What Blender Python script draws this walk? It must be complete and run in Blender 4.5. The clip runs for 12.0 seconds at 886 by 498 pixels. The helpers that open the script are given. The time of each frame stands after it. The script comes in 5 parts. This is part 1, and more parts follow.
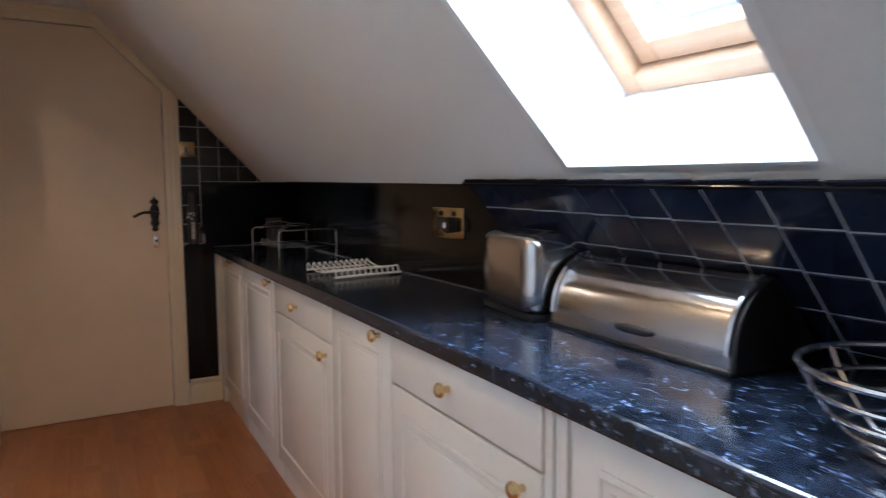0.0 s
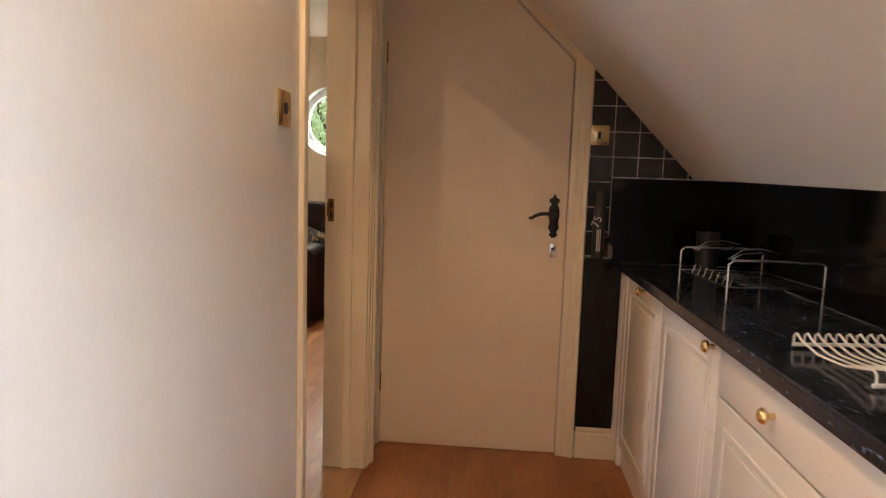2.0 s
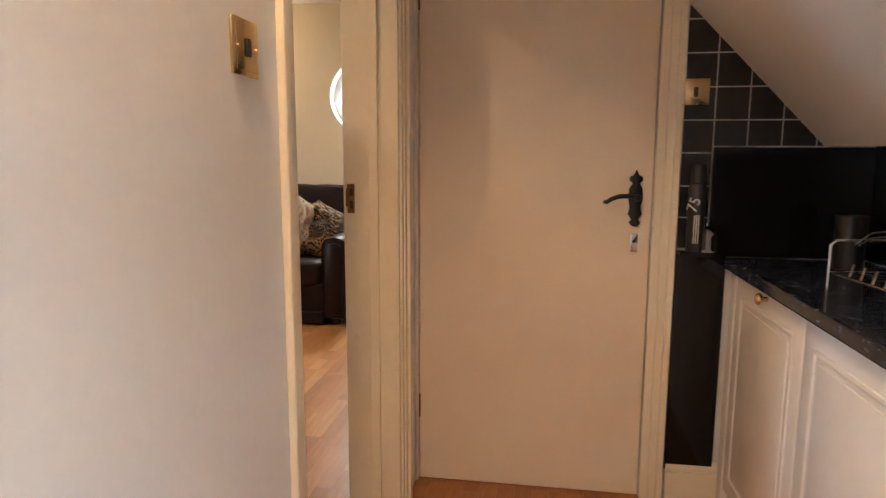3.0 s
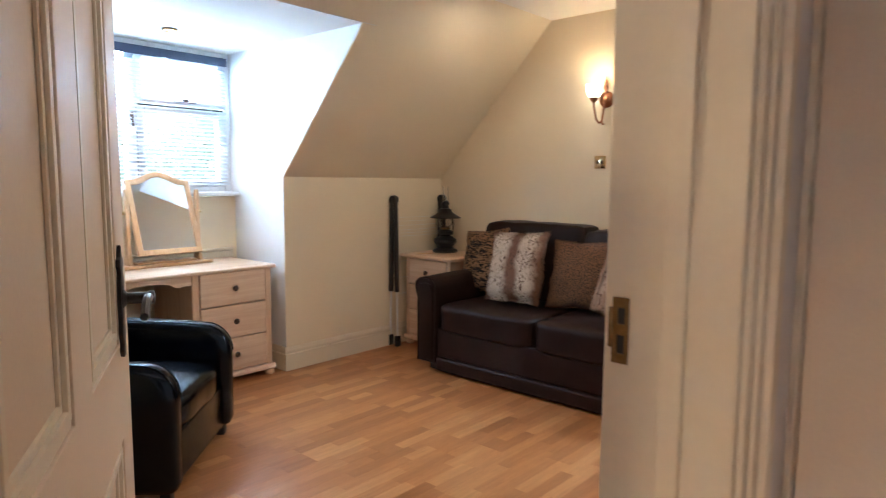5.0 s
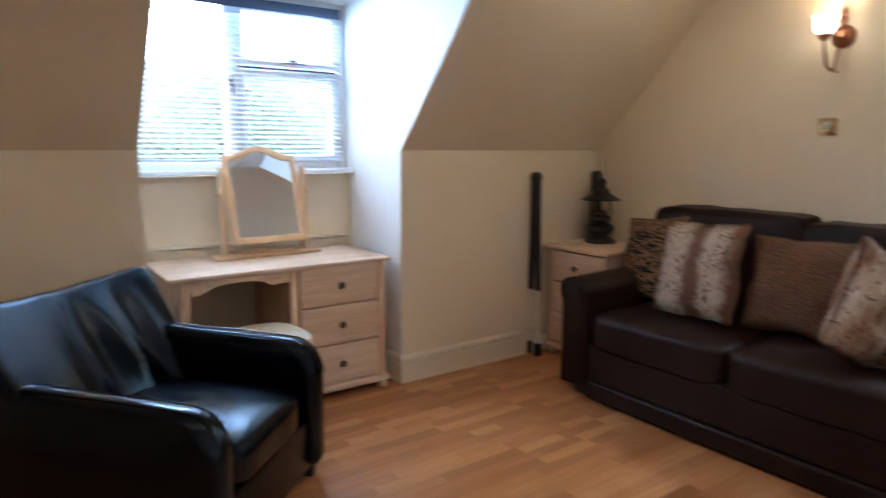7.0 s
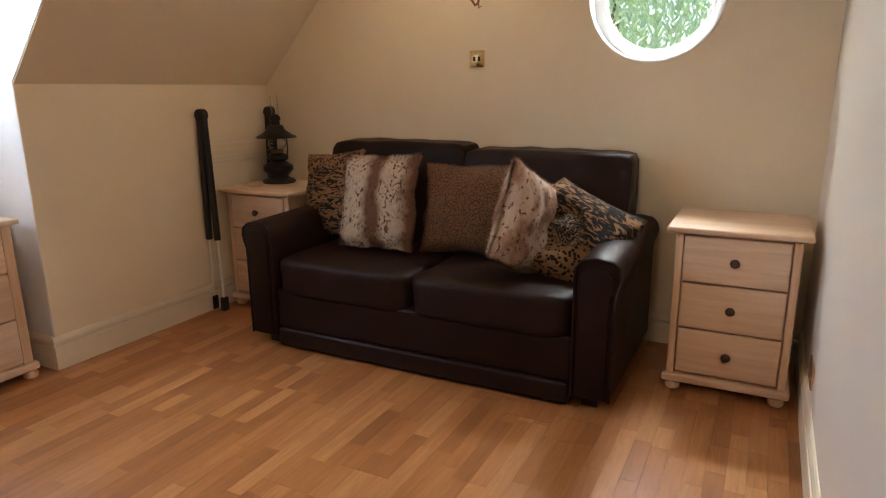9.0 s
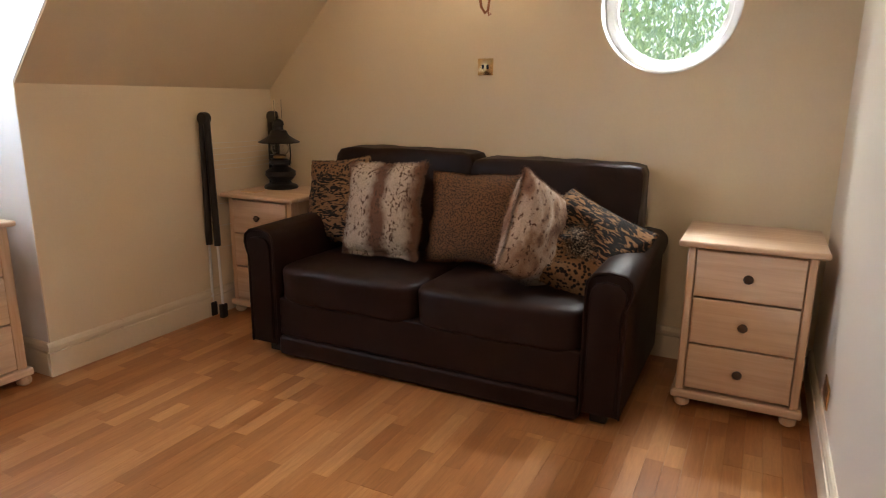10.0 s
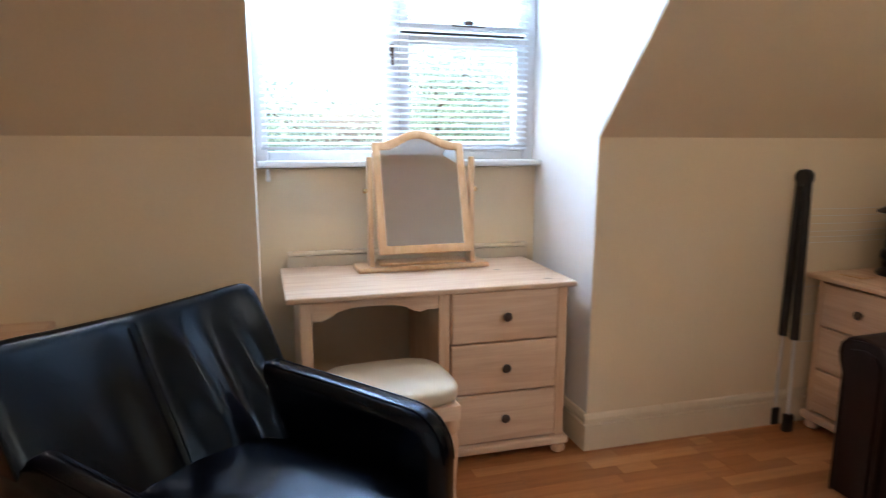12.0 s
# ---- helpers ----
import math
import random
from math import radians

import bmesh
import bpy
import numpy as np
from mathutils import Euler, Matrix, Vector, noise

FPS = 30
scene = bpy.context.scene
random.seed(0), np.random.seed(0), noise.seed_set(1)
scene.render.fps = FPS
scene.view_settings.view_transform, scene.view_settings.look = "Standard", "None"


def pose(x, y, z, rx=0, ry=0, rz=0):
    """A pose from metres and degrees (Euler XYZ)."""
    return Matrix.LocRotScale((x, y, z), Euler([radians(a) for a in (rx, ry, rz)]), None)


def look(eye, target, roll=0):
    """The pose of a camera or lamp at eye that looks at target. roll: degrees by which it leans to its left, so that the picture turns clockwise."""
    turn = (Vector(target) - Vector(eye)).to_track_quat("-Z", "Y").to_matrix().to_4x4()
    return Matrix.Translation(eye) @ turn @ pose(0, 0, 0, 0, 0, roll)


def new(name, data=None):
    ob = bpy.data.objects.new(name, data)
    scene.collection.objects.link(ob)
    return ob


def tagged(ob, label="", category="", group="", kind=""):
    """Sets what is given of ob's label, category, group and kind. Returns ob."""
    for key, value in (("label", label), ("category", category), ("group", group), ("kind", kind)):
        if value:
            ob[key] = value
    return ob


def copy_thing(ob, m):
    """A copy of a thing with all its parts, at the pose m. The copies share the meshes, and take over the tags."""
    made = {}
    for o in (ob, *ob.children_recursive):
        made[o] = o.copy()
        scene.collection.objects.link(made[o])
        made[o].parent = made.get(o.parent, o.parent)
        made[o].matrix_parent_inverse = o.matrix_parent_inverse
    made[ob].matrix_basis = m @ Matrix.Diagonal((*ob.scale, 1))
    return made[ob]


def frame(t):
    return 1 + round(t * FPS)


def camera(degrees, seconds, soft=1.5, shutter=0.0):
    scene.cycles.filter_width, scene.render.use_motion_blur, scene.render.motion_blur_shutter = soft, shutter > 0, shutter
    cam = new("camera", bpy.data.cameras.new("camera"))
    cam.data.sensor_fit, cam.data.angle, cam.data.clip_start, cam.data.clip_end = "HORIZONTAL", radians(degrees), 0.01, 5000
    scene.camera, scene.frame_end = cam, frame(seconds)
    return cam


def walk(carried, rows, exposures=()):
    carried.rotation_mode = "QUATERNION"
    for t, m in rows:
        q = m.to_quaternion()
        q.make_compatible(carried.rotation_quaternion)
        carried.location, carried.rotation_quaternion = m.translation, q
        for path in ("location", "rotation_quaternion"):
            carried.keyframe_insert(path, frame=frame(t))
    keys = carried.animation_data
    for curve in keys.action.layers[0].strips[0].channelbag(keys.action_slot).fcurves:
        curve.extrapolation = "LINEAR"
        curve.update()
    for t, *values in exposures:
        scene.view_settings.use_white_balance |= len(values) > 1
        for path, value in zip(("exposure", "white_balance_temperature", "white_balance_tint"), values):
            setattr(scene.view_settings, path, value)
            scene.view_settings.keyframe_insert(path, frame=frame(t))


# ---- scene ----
cam = camera(69.5, 12.0, soft=1.1, shutter=0.3)
EXPOSURES = [(0, 1.35, 5900, 11), (0.5, 0.65, 6300, 13), (1.0, 0.35, 6800, 17), (1.5, 1.5, 7400, 19), (2.0, 1.97, 7500, 18), (2.5, 2.2, 7600, 17), (3.5, 2.6, 5800, 11), (4.5, 2.9, 4700, 7), (5.0, 2.35, 5700, 11),
             (5.5, 1.96, 5700, 12), (6.5, 1.88, 5500, 12), (7.5, 1.93, 5500, 13), (9.5, 1.92, 6900, 19), (10.5, 1.92, 6900, 18), (12, 1.95, 6000, 15)]
SKY, SUN, SKYLIGHT, DORMER, ROUND = 0.15, 1.5, 14, 16.8, 21
SCONCE, DSPOT, RFILL, KSPOT = 0.5, 4, 6.0, 6.5
PATH = [
    (0, (0.145, 0.001, 1.233), (1.123, 1.736, 1.048), -0.2),
    (0.5, (0.206, 0.242, 1.236), (0.843, 2.124, 1.012), 0.3),
    (1, (0.273, 0.481, 1.238), (0.513, 2.455, 1.031), 0.1),
    (1.5, (0.292, 0.706, 1.256), (0.244, 2.695, 1.054), 1.5),
    (2, (0.243, 1.003, 1.265), (0.078, 2.983, 1.038), 1.9),
    (2.5, (0.214, 1.306, 1.261), (0.04, 3.28, 0.986), 0.4),
    (2.7, (0.207, 1.424, 1.254), (-0.027, 3.388, 0.962), 0.2),
    (4.3, (0.016, 2.332, 1.291), (-0.72, 4.177, 1.054), -1.3),
    (4.5, (0.04, 2.507, 1.302), (-0.916, 4.248, 1.064), -0.4),
    (5, (-0.041, 2.754, 1.318), (-1.361, 4.241, 1.106), 0.4),
    (5.5, (-0.19, 2.948, 1.315), (-1.697, 4.247, 1.113), 0.5),
    (6, (-0.343, 3.08, 1.318), (-2.055, 4.09, 1.095), 0.1),
    (6.5, (-0.53, 3.246, 1.328), (-2.35, 4.053, 1.139), 0.9),
    (7, (-0.673, 3.408, 1.334), (-2.288, 4.549, 1.031), -0.0),
    (7.5, (-0.755, 3.502, 1.309), (-1.885, 5.094, 0.872), -0.3),
    (9.5, (-0.764, 3.566, 1.288), (-1.631, 5.304, 0.811), -0.3),
    (10, (-0.836, 3.582, 1.287), (-1.702, 5.326, 0.829), 0.5),
    (10.5, (-0.944, 3.616, 1.311), (-2.168, 5.147, 0.913), 0.1),
    (11, (-1.076, 3.717, 1.333), (-2.62, 4.949, 1.016), -1.7),
    (11.5, (-1.231, 3.831, 1.345), (-2.962, 4.772, 1.001), 0.1),
    (12, (-1.399, 3.967, 1.34), (-3.293, 4.504, 0.992), 0.2),
]
walk(cam, [(t, look(eye, target, roll)) for t, eye, target, roll in PATH], exposures=EXPOSURES)

# ---------- world and light ----------
world = bpy.data.worlds.new("sky")
scene.world = world
world.use_nodes = True
_nt = world.node_tree
_sky = _nt.nodes.new("ShaderNodeTexSky")
_sky.sky_type, _sky.sun_disc = "NISHITA", False
_sky.sun_elevation, _sky.sun_rotation = radians(46), radians(-163)
_sky.air_density, _sky.dust_density = 1.0, 3.0
_nt.links.new(_sky.outputs["Color"], _nt.nodes["Background"].inputs["Color"])
_nt.nodes["Background"].inputs["Strength"].default_value = SKY


def lamp(name, kind, m, energy, colour, **more):
    data = bpy.data.lights.new(name, kind)
    data.energy, data.color = energy, colour
    for key, value in more.items():
        if key == "size":
            data.size = value
        elif key == "size_y":
            data.shape, data.size_y = "RECTANGLE", value
        elif key == "disk":
            data.shape, data.size = "DISK", value
        elif key == "angle":
            data.angle = value
        elif key == "radius":
            data.shadow_soft_size = value
        elif key == "spot":
            data.spot_size, data.spot_blend = value, 0.6
    ob = new(name, data)
    ob.matrix_world = m
    return ob


# soft sun behind thin cloud, high in the south
lamp("sun", "SUN", look((-6, -20, 22), (0, 0, 0)), SUN, (1.0, 0.95, 0.87), angle=radians(12))
# sky light standing in the three window openings
lamp("dormer_daylight", "AREA", look((-4.53, 4.61, 1.99), (-3.3, 4.61, 1.36)), DORMER, (0.58, 0.79, 1.0), size=1.2, size_y=0.36)
lamp("round_daylight", "AREA", look((-1.305, 7.20, 2.10), (-1.305, 6.85, 1.62)), ROUND, (0.84, 0.95, 0.95), size=0.6, size_y=0.16)
lamp("skylight_daylight", "AREA", look((1.02, 0.79, 1.80), (0.76, 0.79, 1.30)), SKYLIGHT, (0.68, 0.84, 1.0), size=0.5, size_y=0.75)

# ---------- materials ----------
def node(nt, kind, **values):
    n = nt.nodes.new(kind)
    for key, value in values.items():
        n.inputs[key.replace("_", " ")].default_value = value
    return n


def ramp(nt, fac, stops):
    r = nt.nodes.new("ShaderNodeValToRGB")
    el = r.color_ramp.elements
    while len(el) < len(stops):
        el.new(0.5)
    for e, (p, c) in zip(el, stops):
        e.position, e.color = p, (*c, 1)
    nt.links.new(fac, r.inputs["Fac"])
    return r.outputs["Color"]


def mix(nt, a, b, fac, mode="MIX"):
    m = nt.nodes.new("ShaderNodeMix")
    m.data_type, m.blend_type = "RGBA", mode
    for socket, value in ((m.inputs[0], fac), (m.inputs[6], a), (m.inputs[7], b)):
        if hasattr(value, "links"):
            nt.links.new(value, socket)
        elif isinstance(value, (int, float)):
            socket.default_value = value
        else:
            socket.default_value = (*value, 1)
    return m.outputs[2]


def coords(nt, scale=(1, 1, 1), generated=False):
    t = nt.nodes.new("ShaderNodeTexCoord")
    m = nt.nodes.new("ShaderNodeMapping")
    m.inputs["Scale"].default_value = scale
    nt.links.new(t.outputs["Generated" if generated else "Object"], m.inputs["Vector"])
    return m.outputs["Vector"]


def noise_tex(nt, vec, scale, detail=4, rough=0.55, distortion=0.0):
    n = node(nt, "ShaderNodeTexNoise", Scale=scale, Detail=detail, Roughness=rough, Distortion=distortion)
    nt.links.new(vec, n.inputs["Vector"])
    return n.outputs["Fac"]


def bump(nt, shader, height, strength, distance=0.002):
    b = node(nt, "ShaderNodeBump", Strength=strength, Distance=distance)
    nt.links.new(height, b.inputs["Height"])
    nt.links.new(b.outputs["Normal"], shader.inputs["Normal"])


def blank(name, rough=0.5, metal=0.0, coat=0.0):
    m = bpy.data.materials.new(name)
    m.use_nodes = True
    s = m.node_tree.nodes["Principled BSDF"]
    s.inputs["Roughness"].default_value, s.inputs["Metallic"].default_value = rough, metal
    s.inputs["Coat Weight"].default_value = coat
    return m, m.node_tree, s


def plain(name, colour, rough=0.5, metal=0.0, var=0.12, scale=6.0, grain=120.0, relief=0.15, coat=0.0, rough_var=0.1):
    """A surface of one colour with broad and fine variation and a little relief."""
    m, nt, s = blank(name, rough, metal, coat)
    v = coords(nt)
    broad, fine = noise_tex(nt, v, scale, 3), noise_tex(nt, v, grain, 4)
    lo, hi = [tuple(min(1, c * k) for c in colour) for k in (1 - var, 1 + var * 0.6)]
    col = mix(nt, ramp(nt, broad, [(0.3, lo), (0.7, hi)]), ramp(nt, fine, [(0.3, lo), (0.7, hi)]), 0.35)
    nt.links.new(col, s.inputs["Base Color"])
    r = node(nt, "ShaderNodeMapRange", To_Min=max(0.02, rough - rough_var), To_Max=min(1, rough + rough_var))
    nt.links.new(broad, r.inputs["Value"])
    nt.links.new(r.outputs["Result"], s.inputs["Roughness"])
    if relief:
        bump(nt, s, fine, relief)
    return m


def wood(name, dark, light, along="z", rough=0.45, knots=True, fine=1.0, coat=0.0):
    """Grain stretched along one axis, with growth rings and a few knots."""
    m, nt, s = blank(name, rough, 0, coat)
    squeeze = {"x": (0.06, 1, 1), "y": (1, 0.06, 1), "z": (1, 1, 0.06)}[along]
    v = coords(nt, squeeze)
    info = nt.nodes.new("ShaderNodeObjectInfo")
    shift = nt.nodes.new("ShaderNodeVectorMath")
    shift.operation = "ADD"
    spread = nt.nodes.new("ShaderNodeMath")
    spread.operation, spread.inputs[1].default_value = "MULTIPLY", 37.0
    nt.links.new(info.outputs["Random"], spread.inputs[0])
    nt.links.new(v, shift.inputs[0])
    nt.links.new(spread.outputs[0], shift.inputs[1])
    v = shift.outputs[0]
    rings = noise_tex(nt, v, 22 * fine, 3, 0.5, 1.2)
    streak = noise_tex(nt, v, 130 * fine, 5, 0.6)
    col = mix(nt, ramp(nt, rings, [(0.32, dark), (0.62, light)]), ramp(nt, streak, [(0.3, dark), (0.75, light)]), 0.4)
    if knots:
        k = node(nt, "ShaderNodeTexVoronoi", Scale=5.0)
        nt.links.new(coords(nt, tuple(0.75 if c == 0.06 else 1 for c in squeeze)), k.inputs["Vector"])
        spot = ramp(nt, k.outputs["Distance"], [(0.045, (0.8, 0.8, 0.8)), (0.10, (0, 0, 0))])
        col = mix(nt, col, tuple(c * 0.55 for c in dark), spot)
    nt.links.new(col, s.inputs["Base Color"])
    bump(nt, s, streak, 0.12, 0.001)
    return m


def leather(name, colour, rough, crease_scale=(1, 1, 1), depth=0.35, sheen=(1, 1, 1)):
    m, nt, s = blank(name, rough)
    s.inputs["Specular Tint"].default_value = (*sheen, 1)
    v = coords(nt)
    broad = noise_tex(nt, v, 5, 4)
    cell = node(nt, "ShaderNodeTexVoronoi", Scale=330.0)
    nt.links.new(v, cell.inputs["Vector"])
    col = ramp(nt, broad, [(0.3, tuple(c * 0.75 for c in colour)), (0.7, tuple(c * 1.25 for c in colour))])
    nt.links.new(col, s.inputs["Base Color"])
    r = node(nt, "ShaderNodeMapRange", To_Min=rough - 0.06, To_Max=rough + 0.1)
    nt.links.new(broad, r.inputs["Value"])
    nt.links.new(r.outputs["Result"], s.inputs["Roughness"])
    crease = noise_tex(nt, coords(nt, crease_scale), 14, 3, 0.5, 0.6)
    both = nt.nodes.new("ShaderNodeMath")
    both.operation = "MULTIPLY_ADD"
    nt.links.new(cell.outputs["Distance"], both.inputs[0])
    both.inputs[1].default_value = 0.12
    nt.links.new(crease, both.inputs[2])
    bump(nt, s, both.outputs[0], depth, 0.006)
    return m


def fur(name, kind):
    """Printed or long-haired pile: spots, stripes or banded fur."""
    m, nt, s = blank(name, 0.95)
    s.inputs["Sheen Weight"].default_value = 0.02
    v = coords(nt)
    hair = noise_tex(nt, v, 160, 4, 0.7)
    if kind == "banded":
        w = node(nt, "ShaderNodeSeparateXYZ")
        nt.links.new(v, w.inputs[0])
        wob = noise_tex(nt, v, 9, 3)
        add = nt.nodes.new("ShaderNodeMath")
        add.operation = "MULTIPLY_ADD"
        nt.links.new(wob, add.inputs[0])
        add.inputs[1].default_value = 0.10
        nt.links.new(w.outputs["X"], add.inputs[2])
        band = node(nt, "ShaderNodeMapRange", From_Min=-0.16, From_Max=0.26)
        nt.links.new(add.outputs[0], band.inputs["Value"])
        cream, brown = (0.70, 0.56, 0.42), (0.22, 0.105, 0.058)
        base = ramp(nt, band.outputs["Result"], [(0.0, brown), (0.10, cream), (0.36, cream), (0.47, brown), (0.60, brown), (0.70, cream), (0.88, cream), (1.0, brown)])
        fleck = noise_tex(nt, coords(nt, (1, 1, 0.7)), 70, 2, 0.5)
        patch = noise_tex(nt, v, 11, 2)
        both = nt.nodes.new("ShaderNodeMath")
        both.operation = "MULTIPLY"
        nt.links.new(ramp(nt, fleck, [(0.53, (0, 0, 0)), (0.61, (1, 1, 1))]), both.inputs[0])
        nt.links.new(ramp(nt, patch, [(0.38, (0, 0, 0)), (0.52, (1, 1, 1))]), both.inputs[1])
        base = mix(nt, base, (0.13, 0.065, 0.036), both.outputs[0])
    elif kind == "patchy":
        cloud = noise_tex(nt, coords(nt, (1, 1, 0.6)), 10, 2, 0.5, 0.4)
        base = ramp(nt, cloud, [(0.42, (0.62, 0.47, 0.36)), (0.52, (0.44, 0.27, 0.175)), (0.62, (0.25, 0.125, 0.075))])
        fleck = noise_tex(nt, coords(nt, (1, 1, 0.75)), 58, 2, 0.5)
        base = mix(nt, base, (0.15, 0.075, 0.045), ramp(nt, fleck, [(0.58, (0, 0, 0)), (0.66, (1, 1, 1))]))
    elif kind == "leopard":
        c = node(nt, "ShaderNodeTexVoronoi", Scale=150.0)
        nt.links.new(v, c.inputs["Vector"])
        base = ramp(nt, c.outputs["Distance"], [(0.34, (0.014, 0.008, 0.005)), (0.52, (0.23, 0.105, 0.042))])
    else:
        lean = 0.0 if kind == "tiger" else 0.05
        tan = (0.31, 0.165, 0.072)
        w = noise_tex(nt, coords(nt, (0.30, 1, 1)), 44, 2, 0.45, 1.6)
        stripe = ramp(nt, w, [(0.46 + lean, (0.007, 0.005, 0.004)), (0.52 + lean, tan)])
        c = node(nt, "ShaderNodeTexVoronoi", Scale=54.0)
        nt.links.new(v, c.inputs["Vector"])
        spots = ramp(nt, c.outputs["Distance"], [(0.38, (0.010, 0.006, 0.005)), (0.50, tan)])
        xyz = node(nt, "ShaderNodeSeparateXYZ")
        nt.links.new(v, xyz.inputs[0])
        edge = nt.nodes.new("ShaderNodeMath")
        edge.operation = "MULTIPLY_ADD"
        nt.links.new(noise_tex(nt, v, 8, 2), edge.inputs[0])
        edge.inputs[1].default_value = 0.16
        nt.links.new(xyz.outputs["Z"], edge.inputs[2])
        if kind == "tiger":
            base = mix(nt, stripe, spots, ramp(nt, edge.outputs[0], [(0.20, (0, 0, 0)), (0.215, (1, 1, 1))]))
        else:
            low = nt.nodes.new("ShaderNodeMath")
            low.operation, low.inputs[1].default_value = "ADD", 0.5
            nt.links.new(edge.outputs[0], low.inputs[0])
            base = mix(nt, spots, stripe, ramp(nt, low.outputs[0], [(0.52, (0, 0, 0)), (0.54, (1, 1, 1))]))
            far = nt.nodes.new("ShaderNodeVectorMath")
            far.operation = "LENGTH"
            nt.links.new(v, far.inputs[0])
            speck = ramp(nt, noise_tex(nt, v, 110, 3, 0.7), [(0.50, (0.006, 0.005, 0.004)), (0.60, (0.42, 0.34, 0.24))])
            base = mix(nt, speck, base, ramp(nt, far.outputs["Value"], [(0.09, (0, 0, 0)), (0.125, (1, 1, 1))]))
    col = mix(nt, base, ramp(nt, hair, [(0.25, (0.55, 0.55, 0.55)), (0.8, (1.15, 1.12, 1.08))]), 0.8, "MULTIPLY")
    nt.links.new(col, s.inputs["Base Color"])
    bump(nt, s, hair, 0.9, 0.008)
    return m


def laminate(name, stops):
    """Oak-look strips: each strip and board its own tone, grain along y."""
    m, nt, s = blank(name, 0.30)
    geo, info = nt.nodes.new("ShaderNodeNewGeometry"), nt.nodes.new("ShaderNodeObjectInfo")
    add = nt.nodes.new("ShaderNodeMath")
    add.operation = "ADD"
    nt.links.new(geo.outputs["Random Per Island"], add.inputs[0])
    nt.links.new(info.outputs["Random"], add.inputs[1])
    frac = nt.nodes.new("ShaderNodeMath")
    frac.operation = "FRACT"
    nt.links.new(add.outputs[0], frac.inputs[0])
    tone = ramp(nt, frac.outputs[0], stops)
    v = coords(nt, (1, 0.07, 1))
    off = nt.nodes.new("ShaderNodeVectorMath")
    off.operation = "ADD"
    nt.links.new(v, off.inputs[0])
    far = nt.nodes.new("ShaderNodeMath")
    far.operation, far.inputs[1].default_value = "MULTIPLY", 53.0
    nt.links.new(add.outputs[0], far.inputs[0])
    nt.links.new(far.outputs[0], off.inputs[1])
    grain = noise_tex(nt, off.outputs[0], 55, 5, 0.6, 0.8)
    pores = noise_tex(nt, off.outputs[0], 260, 3, 0.6)
    col = mix(nt, tone, ramp(nt, grain, [(0.3, (0.76, 0.68, 0.60)), (0.65, (1.08, 1.05, 1.0))]), 0.75, "MULTIPLY")
    col = mix(nt, col, ramp(nt, pores, [(0.3, (0.75, 0.7, 0.62)), (0.6, (1, 1, 1))]), 0.5, "MULTIPLY")
    nt.links.new(col, s.inputs["Base Color"])
    wear = noise_tex(nt, coords(nt), 3.5, 4)
    r = node(nt, "ShaderNodeMapRange", To_Min=0.24, To_Max=0.42)
    nt.links.new(wear, r.inputs["Value"])
    nt.links.new(r.outputs["Result"], s.inputs["Roughness"])
    bump(nt, s, pores, 0.06, 0.0008)
    return m


def speckled(name):
    """Polished black worktop laminate with blue-grey flecks."""
    m, nt, s = blank(name, 0.16)
    v = coords(nt)
    a = noise_tex(nt, coords(nt, (1, 0.55, 1)), 95, 3, 0.7)
    b = noise_tex(nt, v, 26, 4, 0.6)
    base = ramp(nt, b, [(0.38, (0.004, 0.006, 0.010)), (0.74, (0.030, 0.042, 0.075))])
    col = mix(nt, base, (0.20, 0.27, 0.40), ramp(nt, a, [(0.60, (0, 0, 0)), (0.70, (1, 1, 1))]))
    nt.links.new(col, s.inputs["Base Color"])
    bump(nt, s, a, 0.03, 0.0006)
    return m


def glass(name, tint=(1, 1, 1), rough=0.0):
    m, nt, s = blank(name, rough)
    s.inputs["Base Color"].default_value = (*tint, 1)
    s.inputs["Transmission Weight"].default_value, s.inputs["IOR"].default_value = 1.0, 1.45
    return m


def glow(name, colour, strength):
    m, nt, s = blank(name, 0.4)
    s.inputs["Base Color"].default_value = (*colour, 1)
    s.inputs["Emission Color"].default_value = (*colour, 1)
    s.inputs["Emission Strength"].default_value = strength
    return m


WALL = plain("cream_wall_paint", (0.80, 0.685, 0.49), 0.75, var=0.05, scale=1.5, grain=90, relief=0.10)
SATIN = plain("cream_satin_paint", (0.76, 0.70, 0.60), 0.42, var=0.04, scale=1.5, grain=90, relief=0.05)
KWALL = plain("pale_kitchen_paint", (0.74, 0.72, 0.68), 0.7, var=0.05, scale=1.5, grain=90, relief=0.10)
CEIL = plain("ceiling_paint", (0.82, 0.79, 0.72), 0.8, var=0.04, scale=1.2, grain=70, relief=0.12)
REVEAL = plain("white_reveal_paint", (0.82, 0.81, 0.78), 0.6, var=0.03, scale=2, grain=90, relief=0.08)
GLOSS = plain("cream_gloss_paint", (0.77, 0.675, 0.51), 0.32, var=0.06, scale=4, grain=60, relief=0.06)
DOOR = plain("magnolia_door_paint", (0.77, 0.635, 0.485), 0.42, var=0.07, scale=3, grain=150, relief=0.10)
UNIT = plain("white_cabinet_vinyl", (0.80, 0.77, 0.73), 0.22, var=0.04, scale=4, grain=80, relief=0.02)
UPVC = plain("white_plastic", (0.83, 0.84, 0.85), 0.3, var=0.02, scale=5, grain=60, relief=0.0)
BLINDM = plain("white_blind_slat", (0.74, 0.80, 0.86), 0.4, var=0.03, scale=9, grain=60, relief=0.0)
# the headrail's backlit darkness is put into this navy colour
BLUERAIL = plain("backlit_headrail", (0.05, 0.07, 0.13), 0.4, var=0.1, scale=9, grain=60, relief=0.0)
